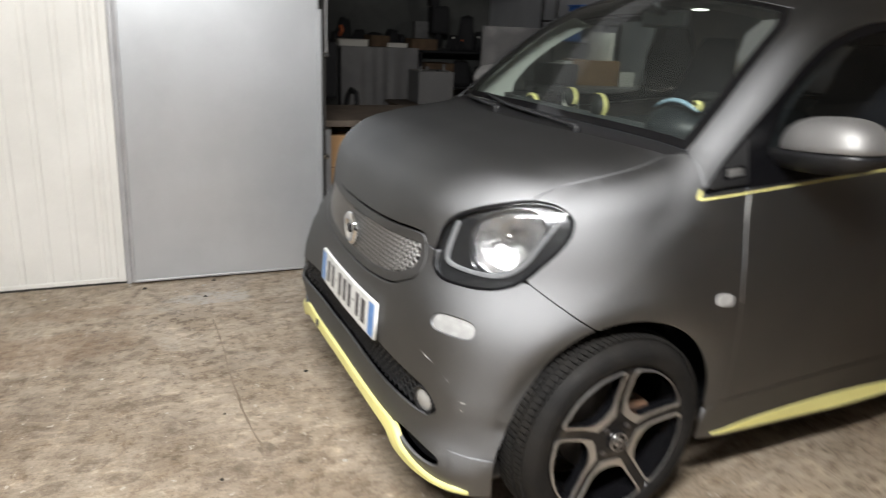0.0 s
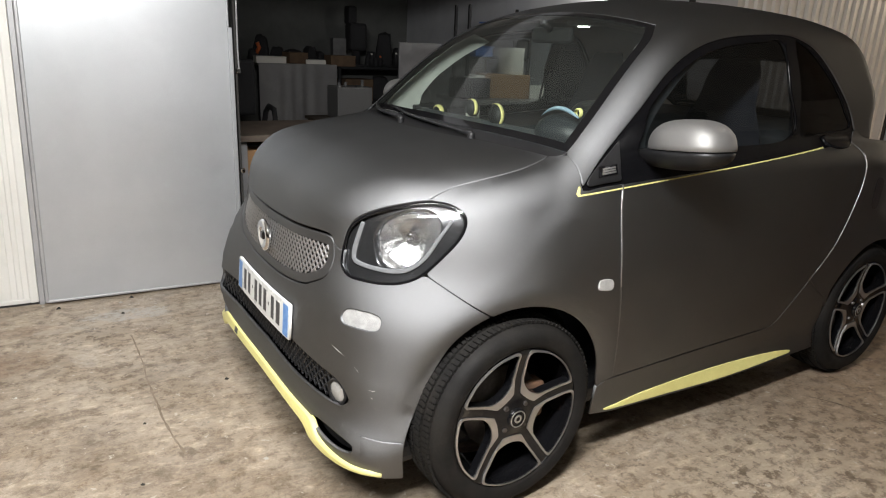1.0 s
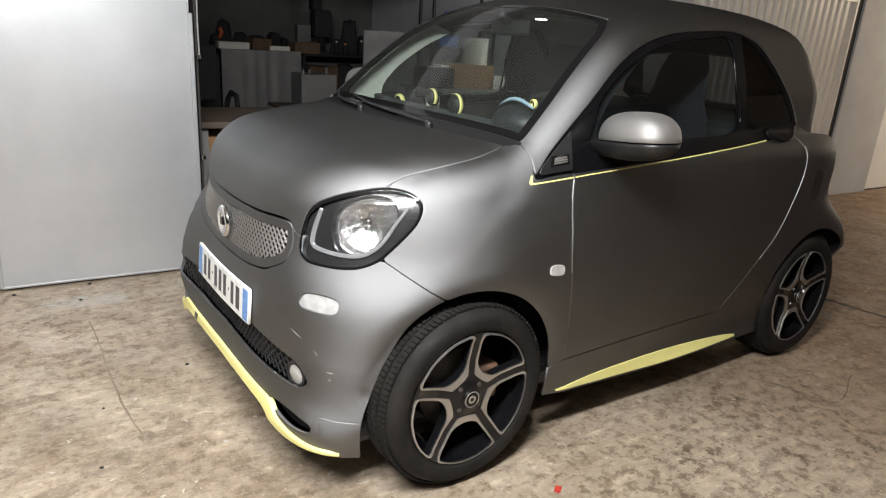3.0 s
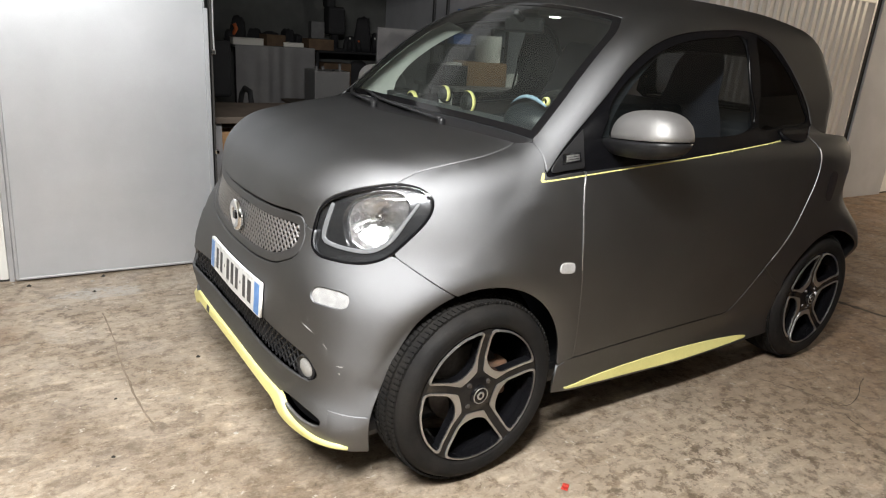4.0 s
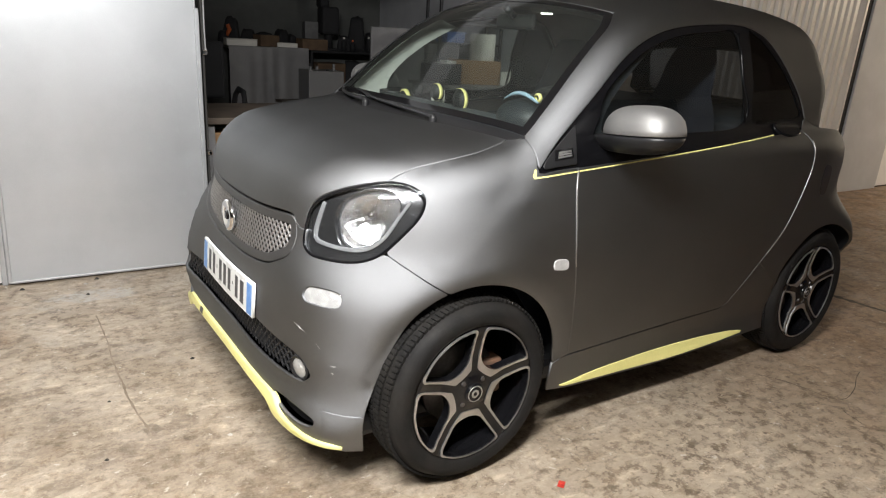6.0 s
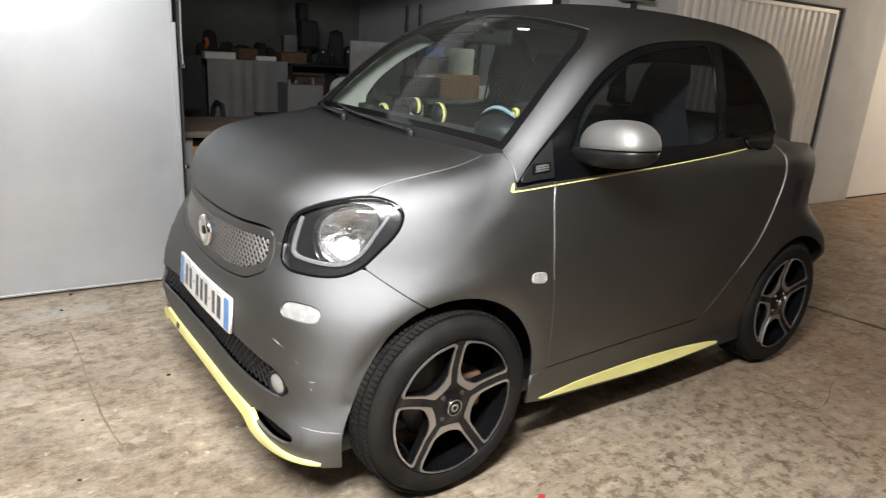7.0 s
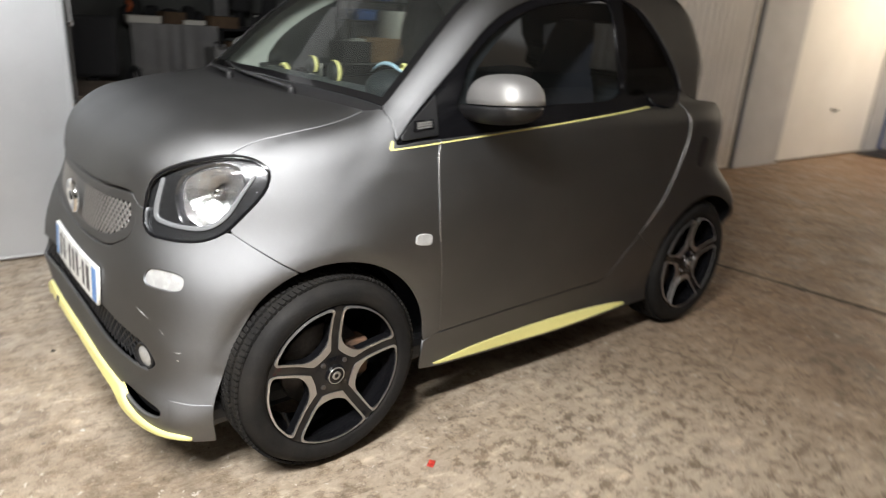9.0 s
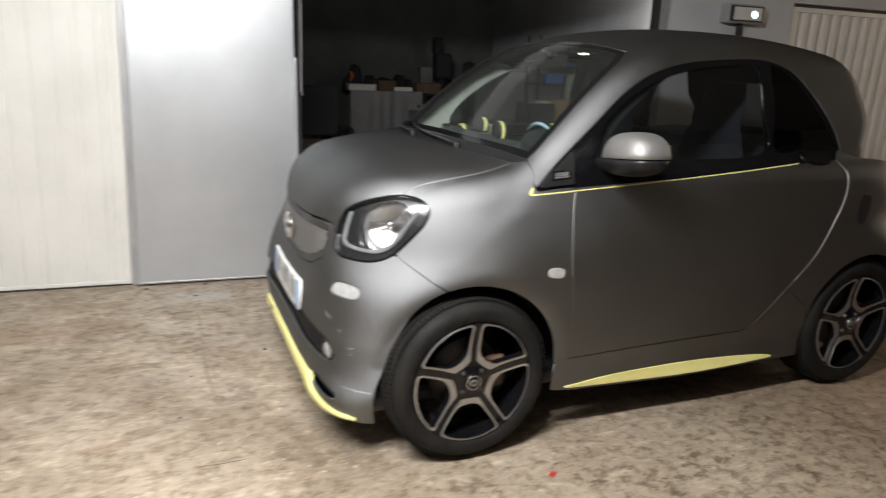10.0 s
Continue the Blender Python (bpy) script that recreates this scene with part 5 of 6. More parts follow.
for k in range(3):
    paired("bar", joined([(0.302 + 0.002 * k, 0.9635 + 0.0065 * k), (0.354, 0.968 + 0.0065 * k)], [(0.354, 0.971 + 0.0065 * k), (0.302 + 0.002 * k, 0.9665 + 0.0065 * k)]), side_rays, M_ALLOY, "", plaque, lift=0.0075, thick=0.0005)
paired("handle", curve((1.455, 1.022), (1.48, 1.034), (1.56, 1.034), (1.62, 1.020), (1.60, 0.996), (1.52, 0.990), (1.47, 1.000), closed=True), side_rays, M_SATIN, "black door handle", doors, lift=0.009, thick=0.013, spacing=0.02)

# yellow trim: waist line, skirt wedge and front lip
paired("waist_stripe", joined(curve((0.206, 0.911), (0.384, 0.921), (0.80, 0.948), (1.418, 0.994)), [(1.420, 0.9985)], curve((1.418, 0.9970), (0.80, 0.9510), (0.384, 0.9243), (0.215, 0.9155)), curve((0.214, 0.919), (0.219, 0.934), (0.214, 0.936), (0.202, 0.918))), side_rays, M_YELLOW, "thin yellow waist stripe", lift=0.0016, thick=0.0012, spacing=0.02, soft_edge=0.0005)
paired("skirt_wedge", joined(curve((0.386, 0.202), (0.53, 0.217), (0.67, 0.223), (0.82, 0.226), (0.98, 0.225), (1.15, 0.219), (1.30, 0.209), (1.388, 0.198)), curve((1.378, 0.193), (1.256, 0.189), (1.078, 0.184), (0.915, 0.182), (0.733, 0.186), (0.561, 0.191), (0.39, 0.199))), side_rays, M_YELLOW, "yellow wedge on the side skirt", lift=0.004, thick=0.004, spacing=0.02)
LIP_TOP = curve((-0.350, 0.172), (-0.430, 0.178), (-0.497, 0.191), (-0.540, 0.202), (-0.562, 0.216), (-0.582, 0.234), (-0.612, 0.241), (-0.70, 0.240), (-0.85, 0.239), (MID, 0.240), step=0.012)
LIP_LOW = curve((MID, 0.219), (-0.775, 0.217), (-0.665, 0.215), (-0.620, 0.211), (-0.598, 0.201), (-0.580, 0.187), (-0.545, 0.178), (-0.497, 0.174), (-0.430, 0.171), (-0.350, 0.170), step=0.012)
lip = skin("front_lip", joined(LIP_TOP, far([tuple(p) for p in LIP_TOP]), far([tuple(p) for p in LIP_LOW]), LIP_LOW), wrap_rays, M_YELLOW, car, "yellow front spoiler lip", lift=0.012, thick=0.022, spacing=0.016, soft_edge=0.004)
skin("tag", joined([(-1.375, 0.222), (-1.345, 0.222)], [(-1.345, 0.240), (-1.375, 0.240)]), wrap_rays, M_INK, lip, "small dark tag", lift=0.0135, thick=0.001, spacing=0.02)

# silver strips paint the gleam along the door edges; scratches on the bumper
M_SCRATCH = surface("bare_scratch", (0.55, 0.55, 0.54), 0.5, grain=0.1)
paired("door_edge", joined(curve((0.3805, 0.925), (0.3615, 0.85), (0.3495, 0.70), (0.3515, 0.64)), curve((0.3535, 0.64), (0.3525, 0.70), (0.3655, 0.85), (0.3845, 0.925))), side_rays, M_ALLOY, "silver strip for the gleam of the door edge", doors, lift=0.0022, thick=0.002, spacing=0.02, soft_edge=0.0005)
paired("rear_edge", joined(curve((1.6515, 0.97), (1.6500, 0.94), (1.6310, 0.831), (1.5370, 0.650), (1.430, 0.528)), curve((1.432, 0.526), (1.5395, 0.648), (1.6345, 0.830), (1.6540, 0.94), (1.6545, 0.97))), side_rays, M_ALLOY, "silver strip for the gleam of the rear door edge", doors, lift=0.002, thick=0.002, spacing=0.02, soft_edge=0.0004)
for run in ([(-0.523, 0.484), (-0.500, 0.478), (-0.478, 0.469), (-0.500, 0.475)], [(-0.394, 0.399), (-0.373, 0.402), (-0.380, 0.398)], [(-0.388, 0.380), (-0.381, 0.376), (-0.382, 0.380)], [(-0.44, 0.45), (-0.425, 0.437), (-0.428, 0.441)]):
    skin("scratch", joined(run), wrap_rays, M_SCRATCH, bumper, "pale scratch in the paint", lift=0.0008, thick=0.0004, spacing=0.02, soft_edge=0.0002)

# lamps
for mirror in (False, True):
    side = 1 if mirror else -1
    def piece(name, outline, material, parent, label="", **more):
        v, f, n = skin_mesh(outline, wrap_rays, body, mirror=mirror, **more)
        return mesh_object(name, v, f, material, parent, True, label, n)
    lamp_ob = piece("headlight", shrunk(LAMP, 0.002), M_HOUSE, car, "clear headlight with chrome reflector in a black housing", lift=-0.013, thick=0.03, spacing=0.02, holes=[BOWL], soft_edge=0.004)
    piece("lens", shrunk(LAMP, 0.002), M_LENS, lamp_ob, "clear lens", lift=0.001, thick=0.0, spacing=0.02).visible_shadow = False
    piece("rim", LAMP, M_GLOSS, lamp_ob, "black rim", lift=0.0015, thick=0.004, spacing=0.012, holes=[shrunk(LAMP, 0.0035)])
    c = Vector((-0.228, 0.556 * side, 0.789))
    m = Matrix.Translation(c) @ pose(0, 0, 0, 0, 0, -44 * side)
    refl = bm_object("reflector", lathe_bm([(0.106, 0.002), (0.102, 0.007), (0.092, 0.026), (0.066, 0.046), (0.040, 0.058), (0.018, 0.062), (0.0, 0.062)], 16, "x"), M_REFLECT, lamp_ob, "faceted chrome reflector bowl", False, m=m)
    bm_object("bulb_shield", lathe_bm([(0.0, 0.016), (0.008, 0.018), (0.012, 0.024), (0.012, 0.055), (0.0, 0.055)], 24, "x"), M_CHROME, refl, smooth=True, m=m)
    run = curve((-0.466, 0.830), (-0.483, 0.781), (-0.492, 0.741), (-0.482, 0.722), (-0.421, 0.715), (-0.348, 0.717), (-0.304, 0.731), (-0.266, 0.762), (-0.232, 0.812), (-0.196, 0.862), step=0.012)
    wide = np.interp(np.linspace(0, 1, len(run)), (0, 0.15, 0.3, 0.55, 0.8, 1), (0.0025, 0.0042, 0.0027, 0.0026, 0.0023, 0.0012))
    t = np.gradient(run, axis=0)
    t /= np.linalg.norm(t, axis=1, keepdims=True)
    nrm = np.stack([-t[:, 1], t[:, 0]], 1) * wide[:, None]
    piece("light_guide", joined(run + nrm, (run - nrm)[::-1]), M_DRL, lamp_ob, "white daytime light guide", lift=-0.006, thick=0.02, spacing=0.012, soft_edge=0.003)
    blink = piece("indicator", shrunk(BLINK, 0.0015), M_LAMPWHITE, car, "clear front indicator", lift=-0.006, thick=0.01, spacing=0.012, soft_edge=0.003)
    piece("lens", shrunk(BLINK, 0.001), M_LENS, blink, lift=0.002, thick=0.004, spacing=0.012).visible_shadow = False
    rep = piece("side_repeater", curve((0.262, 0.650), (0.264, 0.666), (0.275, 0.671), (0.305, 0.668), (0.317, 0.660), (0.316, 0.644), (0.305, 0.639), (0.275, 0.643), step=0.006, closed=True), M_LAMPWHITE, car, "white side repeater", lift=0.004, thick=0.006, spacing=0.01, soft_edge=0.003)
    fog = bm_object("fog_lamp", lathe_bm([(0.0, 0.02), (0.036, 0.018), (0.040, -0.006), (0.036, -0.012), (0.033, -0.006), (0.0, -0.001)], 28, "x"), M_BLACK, car, "small round fog lamp", True, m=Matrix.Translation((-0.424, 0.528 * side, 0.353)) @ pose(0, 0, 0, 0, 0, -16 * side))
    bm_object("lens", lathe_bm([(0.0, -0.012), (0.018, -0.010), (0.033, -0.004)], 24, "x"), M_FOG, fog, smooth=True, m=Matrix.Translation((-0.424, 0.528 * side, 0.353)) @ pose(0, 0, 0, 0, 0, -16 * side))
    piece("tail_lamp", curve((2.10, 0.88), (2.08, 0.93), (2.11, 0.965), (2.20, 0.965), (2.26, 0.93), (2.25, 0.86), (2.18, 0.84), step=0.02, closed=True), M_RED, car, "red tail lamp", lift=0.006, thick=0.01, spacing=0.03)
    piece("filler_recess", curve((1.738, 0.760), (1.735, 0.80), (1.742, 0.850), (1.757, 0.870), (1.790, 0.862), (1.800, 0.83), (1.790, 0.77), (1.768, 0.745), step=0.012, closed=True), M_BLACK, car, "black recess behind the door", lift=0.002, thick=0.004, spacing=0.02)

# number plate, with plain bars for its signs
PL = joined(curve((-0.752, 0.414), (MID, 0.409)), curve((MID, 0.409), (2 * MID + 0.752, 0.414)), [(2 * MID + 0.752, 0.524)], curve((2 * MID + 0.752, 0.524), (MID, 0.519), (-0.752, 0.524)))
plate = skin("number_plate", PL, wrap_rays, M_PLATE, car, "white plate with blue ends and plain dark bars", lift=0.014, thick=0.01, spacing=0.03)


def plate_rect(name, s0, s1, z0, z1, material):
    skin(name, joined([(s0, z0), (s1, z0)], [(s1, z1), (s0, z1)]), wrap_rays, material, plate, lift=0.0146, thick=0.0005, spacing=0.03, soft_edge=0.0002)


plate_rect("blue_end", -0.800, -0.757, 0.417, 0.518, M_PLATEBLUE)
plate_rect("blue_end", 2 * MID + 0.757, 2 * MID + 0.800, 0.417, 0.518, M_PLATEBLUE)
x = 2 * MID + 0.825
for wdt, tall in ((0.045, 1), (0.045, 1), (0.022, 0), (0.048, 1), (0.048, 1), (0.048, 1), (0.022, 0), (0.045, 1), (0.052, 1)):
    z0, z1 = (0.430, 0.505) if tall else (0.463, 0.473)
    plate_rect("bar", x + 0.007, x + wdt - 0.007, z0, z1, M_INK)
    x += wdt + 0.011

# wipers
for pts in (((0.112, -0.345), (0.118, -0.15), (0.135, 0.10), (0.185, 0.33)), ((0.10, 0.10), (0.125, 0.27), (0.165, 0.42), (0.225, 0.54))):
    p = on(top_rays, *pts, step=0.05)
    p[:, 2] += np.linspace(0.014, 0.008, len(p))
    arm = bm_object("wiper", tube_bm([tuple(q) for q in p], [0.009 - 0.004 * k / (len(p) - 1) for k in range(len(p))], 8), M_BLACK, car, "black wiper", True)
    bm_object("blade", tube_bm([tuple(q + np.array([0.012, 0, -0.008])) for q in p[len(p) // 3:]], 0.005, 6), M_RUBBER, arm, smooth=True)
    bm_object("pivot", lathe_bm([(0.0, 0.018), (0.010, 0.016), (0.012, 0.006), (0.012, -0.02)], 16, "z"), M_BLACK, arm, smooth=True, m=Matrix.Translation(p[0] - np.array([0, 0, 0.012])))

# door mirrors
for side in (-1, 1):
    bm = bmesh.new()
    bmesh.ops.create_uvsphere(bm, u_segments=40, v_segments=24, radius=1.0)
    for v in bm.verts:
        x, y, z = v.co
        f = lambda q, e: math.copysign(abs(q) ** e, q)
        z2 = f(z, 0.85)
        v.co = (0.086 * f(x, 0.7), 0.136 * f(y, 0.72), (0.086 if z > 0 else 0.002) * z2)
    m = Matrix.Translation((0.540, 0.845 * side, 1.043)) @ pose(0, 0, 0, 6.0 * side, 0, 10 * side)
    mirror = bm_object("door_mirror", bm, M_SILVER, car, "silver-grey mirror cap on a black foot", True, m=m)
    low = bmesh.new()
    bmesh.ops.create_uvsphere(low, u_segments=32, v_segments=16, radius=1.0)
    for v in low.verts:
        x, y, z = v.co
        v.co = (0.085 * math.copysign(abs(x) ** 0.7, x), 0.178 * math.copysign(abs(y) ** 0.72, y), (0.055 if z < 0 else 0.006) * z)
    bm_object("shell", low, M_BLACK, mirror, "black lower shell", True, m=m @ pose(0, -0.040 * side, -0.006))
    bm_object("mirror_glass", box_bm(0.062, -0.095, 0.004, 0.072, 0.095, 0.045, 0.003), M_CHROME, mirror, m=m)


# wheels
def wheel_bm_tyre():
    bm = lathe_bm([(0.2135, 0.020), (0.2165, 0.006), (0.228, 0.001), (0.248, -0.004), (0.262, 0.001), (0.273, 0.012), (0.2825, 0.032), (0.2880, 0.060), (0.2895, 0.0925),
                   (0.2890, 0.125), (0.2865, 0.151), (0.281, 0.171), (0.255, 0.189), (0.22, 0.18), (0.205, 0.16)], 96)
    return bm


OPEN = joined(curve((0.083, 0.000), (0.085, 0.016), (0.090, 0.032), (0.098, 0.045), step=0.005), curve((0.102, 0.0495), (0.1325, 0.0728), (0.162, 0.0945), step=0.008), curve((0.167, 0.098), (0.176, 0.099), (0.182, 0.093), step=0.004),
              curve((0.187, 0.086), (0.202, 0.045), (0.2065, 0.0), (0.202, -0.045), (0.187, -0.086), step=0.008), curve((0.182, -0.093), (0.176, -0.099), (0.167, -0.098), step=0.004),
              curve((0.162, -0.0945), (0.1325, -0.0728), (0.102, -0.0495), step=0.008), curve((0.098, -0.045), (0.090, -0.032), (0.085, -0.016), step=0.005))
BAND = joined(curve((0.066, -0.0325), (0.0635, -0.016), (0.063, 0.0), (0.0635, 0.016), (0.066, 0.0325), step=0.006), curve((0.068, 0.0345), (0.115, 0.0680), (0.165, 0.1040), step=0.01), curve((0.170, 0.1065), (0.178, 0.1065), (0.184, 0.1015), step=0.004),
              curve((0.1875, 0.0965), (0.2055, 0.050), (0.2115, 0.0), (0.2055, -0.050), (0.1875, -0.0965), step=0.01), curve((0.184, -0.1015), (0.178, -0.1065), (0.170, -0.1065), step=0.004), curve((0.165, -0.1040), (0.115, -0.0680), (0.068, -0.0345), step=0.01))
if area2(BAND) < 0:
    BAND = BAND[::-1]
if area2(OPEN) < 0:
    OPEN = OPEN[::-1]


def dish(r):
    """How far the wheel's face lies behind the tyre's side, by radius."""
    return np.interp(r, (0, 0.03, 0.06, 0.12, 0.18, 0.205, 0.215), (0.014, 0.014, 0.022, 0.024, 0.013, 0.004, 0.008))


def wheel(x, y, turn):
    hub = Matrix.Translation((x, y, 0.295))
    out = bm_object("wheel", wheel_bm_tyre(), M_RUBBER, car, "black tyre on a five-spoke black and bright alloy wheel", True, m=hub)
    tread = bmesh.new()
    for k in range(110):
        a = 2 * math.pi * k / 110
        for y0, y1, skew in ((0.026, 0.054, 0.02), (0.060, 0.088, 0.0), (0.097, 0.125, 0.0), (0.133, 0.167, -0.02)):
            b = box_bm(-0.0062, y0, -0.004, 0.0062, y1, 0.0030, bevel=0, bm=None)
            r = 0.2922 if 0.05 < (y0 + y1) / 2 < 0.135 else (0.2868 if y0 < 0.05 else 0.2885)
            bmesh.ops.transform(b, matrix=pose(0, 0, 0, 0, math.degrees(a), 0) @ pose(0, 0, r, 0, 0, math.degrees(skew) * 8), verts=b.verts)
            me = bpy.data.meshes.new("t")
            b.to_mesh(me)
            b.free()
            tread.from_mesh(me)
            bpy.data.meshes.remove(me)
    bm_object("tread", tread, M_RUBBER, out, m=hub)
    holes, bands = [], []
    for k in range(5):
        a = math.radians(turn + 36 + 72 * k)
        R = np.array([[math.cos(a), -math.sin(a)], [math.sin(a), math.cos(a)]])
        holes.append(OPEN @ R.T)
        bands.append(BAND @ R.T)

    def sheet(v2, f, back, depth):
        r = np.hypot(v2[:, 0], v2[:, 1])
        y3 = dish(r) + back
        v3 = np.stack([v2[:, 0], y3, v2[:, 1]], 1)
        low = v3 + np.array([0, depth, 0])
        e = {}
        for t in f:
            for p, q in ((t[0], t[1]), (t[1], t[2]), (t[2], t[0])):
                e[(p, q)] = 1
        n = len(v3)
        faces = [tuple(t) for t in f] + [(q, p, p + n, q + n) for p, q in e if (q, p) not in e]
        return np.vstack([v3, low]) + np.array([x, y, 0.295]), faces
    v2, f = filled(ring(0, 0, 0.2145, 80), 0.014, holes)
    rim = mesh_object("rim", *sheet(v2, f, 0.0, 0.03), M_GLOSS, out, False, "gloss black spoked rim")
    for h, b in zip(holes, bands):
        v2, f = filled(b, 0.012, [shrunk(h, 0.0)])
        mesh_object("spoke_edge", *sheet(v2, f, -0.0035, 0.008), M_ALLOY, rim, False, "machined bright edge")
    bm_object("barrel", lathe_bm([(0.2145, 0.006), (0.208, 0.03), (0.196, 0.10), (0.200, 0.17)], 64), M_GLOSS, out, smooth=True, m=hub)
    bm_object("hub_cap", lathe_bm([(0.0, 0.004), (0.026, 0.004), (0.029, 0.007), (0.031, 0.014)], 32), M_GLOSS, rim, smooth=True, m=hub)
    bm_object("cap_ring", lathe_bm([(0.0225, 0.003), (0.0235, 0.0022), (0.0255, 0.0022), (0.0262, 0.003), (0.0262, 0.0045), (0.0225, 0.0045)], 36), M_ALLOY, rim, "bright ring on the hub cap", True, m=hub)
    bm_object("cap_mark", lathe_bm([(0.0065, 0.003), (0.0075, 0.0022), (0.0120, 0.0022), (0.0130, 0.003), (0.0130, 0.0045), (0.0065, 0.0045)], 24), M_ALLOY, rim, "small bright ring mark", True, m=hub)
    for k in range(4):
        a = math.radians(45 + 90 * k)
        bm_object("wheel_bolt", lathe_bm([(0.0, 0.014), (0.007, 0.014), (0.009, 0.022)], 6), M_BRAKE, rim, m=hub @ Matrix.Translation((0.048 * math.cos(a), 0, 0.048 * math.sin(a))))
    bm_object("brake_disc", lathe_bm([(0.0, 0.075), (0.06, 0.075), (0.065, 0.085), (0.128, 0.085), (0.130, 0.105), (0.0, 0.105)], 48), M_BRAKE, out, "grey brake disc", True, m=hub)
    bm_object("brake_caliper", box_bm(0.07, 0.06, -0.06, 0.145, 0.12, 0.06, 0.012), M_RUST, out, "rust-brown brake caliper", m=hub)
    return out


front_wheel = wheel(0.0, -0.820, 88)
rear_wheel = wheel(1.830, -0.832, 92)
for x, y, source in ((0.0, 0.820, front_wheel), (1.830, 0.832, rear_wheel)):
    twin = copy_thing(source, pose(2 * x, 0, 0, 0, 0, 180))

# dark wheel opening liners, and an added black light stop behind the panels
for x in (0.0, 1.830):
    for side in (-1, 1):
        liner = lathe_bm([(0.322, 0.0), (0.335, 0.05), (0.340, 0.22), (0.0, 0.24)], 48)
        bmesh.ops.delete(liner, geom=[v for v in liner.verts if v.co.z < -0.10], context="VERTS")
        bm_object("wheel_liner", liner, M_BLACK, car, "black wheel arch liner", True, m=Matrix.Translation((x, 0.690 * side, 0.305)) @ pose(0, 0, 0, 0, 0, 0 if side < 0 else 180))
rim = [ring(along(0.02), 0.3, 0.40), ring(1.84, 0.3, 0.40)]
for shell in paired("inner_shell", joined([(-1.05, 0.24), (-0.6, 0.22), (-0.4, 0.19), (2.9, 0.19)], [(2.9, 0.90), (0.3, 0.88), (-0.3, 0.86), (-1.05, 0.72)]), wrap_rays, M_BLACK, "", lift=-0.085, thick=0, spacing=0.06, holes=[*rim, LAMP]):
    tagged(shell, kind="stuff")
bm_object("underbody", box_bm(-0.36, -0.70, 0.17, 2.1, 0.70, 0.26, 0.03), M_BLACK, car, "black underbody")

# ---- inside the car ----
def panel_box(name, pts, y0, y1, material, label="", bevel=0.01):
    """A body with a side profile (x, z) drawn across the car."""
    bm = bmesh.new()
    a = [bm.verts.new((x, y0, z)) for x, z in pts]
    b = [bm.verts.new((x, y1, z)) for x, z in pts]
    bm.faces.new(a)
    bm.faces.new(b[::-1])
    for i in range(len(pts)):
        j = (i + 1) % len(pts)
        bm.faces.new((a[i], a[j], b[j], b[i]))
    bmesh.ops.recalc_face_normals(bm, faces=bm.faces)
    bmesh.ops.bevel(bm, geom=list(bm.edges), offset=bevel, segments=2, affect="EDGES", profile=0.5)
    return bm_object(name, bm, material, car, label, True)


dash = panel_box("dashboard", [(0.20, 0.90), (0.24, 0.985), (0.36, 1.005), (0.50, 1.02), (0.60, 0.995), (0.63, 0.93), (0.60, 0.75), (0.50, 0.55), (0.30, 0.55)], -0.60, 0.60, M_DASH, "dark grey dashboard with yellow-ringed pods", 0.018)
M_POD = surface("pod_grey", (0.007, 0.008, 0.008), 0.6, grain=0.05)
for y, z, r in ((0.205, 1.058, 0.036), (0.035, 1.046, 0.045)):
    m = Matrix.Translation((0.475, y, z))
    bm_object("pod", lathe_bm([(0.0, -0.010), (r * 0.5, -0.008), (r * 0.7, -0.002), (r * 0.94, 0.010), (r * 0.94, 0.03), (0.0, 0.02)], 32, "x"), M_POD, dash, smooth=True, m=m)
    arc = [math.radians(a) for a in range(-40, 116, 8)]
    rows = [(0.985, 0.006), (1.0, 0.004), (1.03, 0.012), (1.02, 0.020), (0.98, 0.020)]
    verts = [(0.475 + d, y - r * q * math.cos(a), z + r * q * math.sin(a)) for a in arc for q, d in rows]
    mesh_object("pod_ring", verts, [(5 * i + j, 5 * i + j + 1, 5 * i + j + 6, 5 * i + j + 5) for i in range(len(arc) - 1) for j in range(4)], M_YELLOW, dash, True, "yellow pod ring")
bm_object("vent_ring", lathe_bm([(0.036, -0.008), (0.044, -0.004), (0.045, 0.008), (0.038, 0.012)], 28, "x"), M_YELLOW, dash, "yellow vent ring", True, m=Matrix.Translation((0.53, 0.535, 0.995)))
bm_object("vent_ring", lathe_bm([(0.012, -0.006), (0.016, -0.003), (0.017, 0.006), (0.013, 0.009)], 28, "x"), M_YELLOW, dash, "yellow vent ring", True, m=Matrix.Translation((0.45, -0.462, 1.108)))
bm_object("vent", lathe_bm([(0.0, -0.02), (0.030, -0.016), (0.040, 0.0), (0.040, 0.03), (0.0, 0.03)], 24, "x"), M_BLACK, dash, smooth=True, m=Matrix.Translation((0.53, 0.535, 0.995)))
M_BINN = surface("blue_grey_binnacle", (0.010, 0.014, 0.018), 0.5, second=(0.008, 0.011, 0.015), scale=10)
bm = bmesh.new()
bmesh.ops.create_uvsphere(bm, u_segments=32, v_segments=16, radius=1.0)
for v in bm.verts:
    v.co = (0.09 * v.co.x, 0.120 * v.co.y, 0.068 * max(v.co.z, -0.5))
binn = bm_object("binnacle", bm, M_BINN, dash, "blue-grey instrument hood", True, m=Matrix.Translation((0.48, -0.375, 1.030)))
M_HOODLIP = surface("pale_blue_lip", (0.30, 0.42, 0.52), 0.3, second=(0.26, 0.38, 0.48), scale=12)
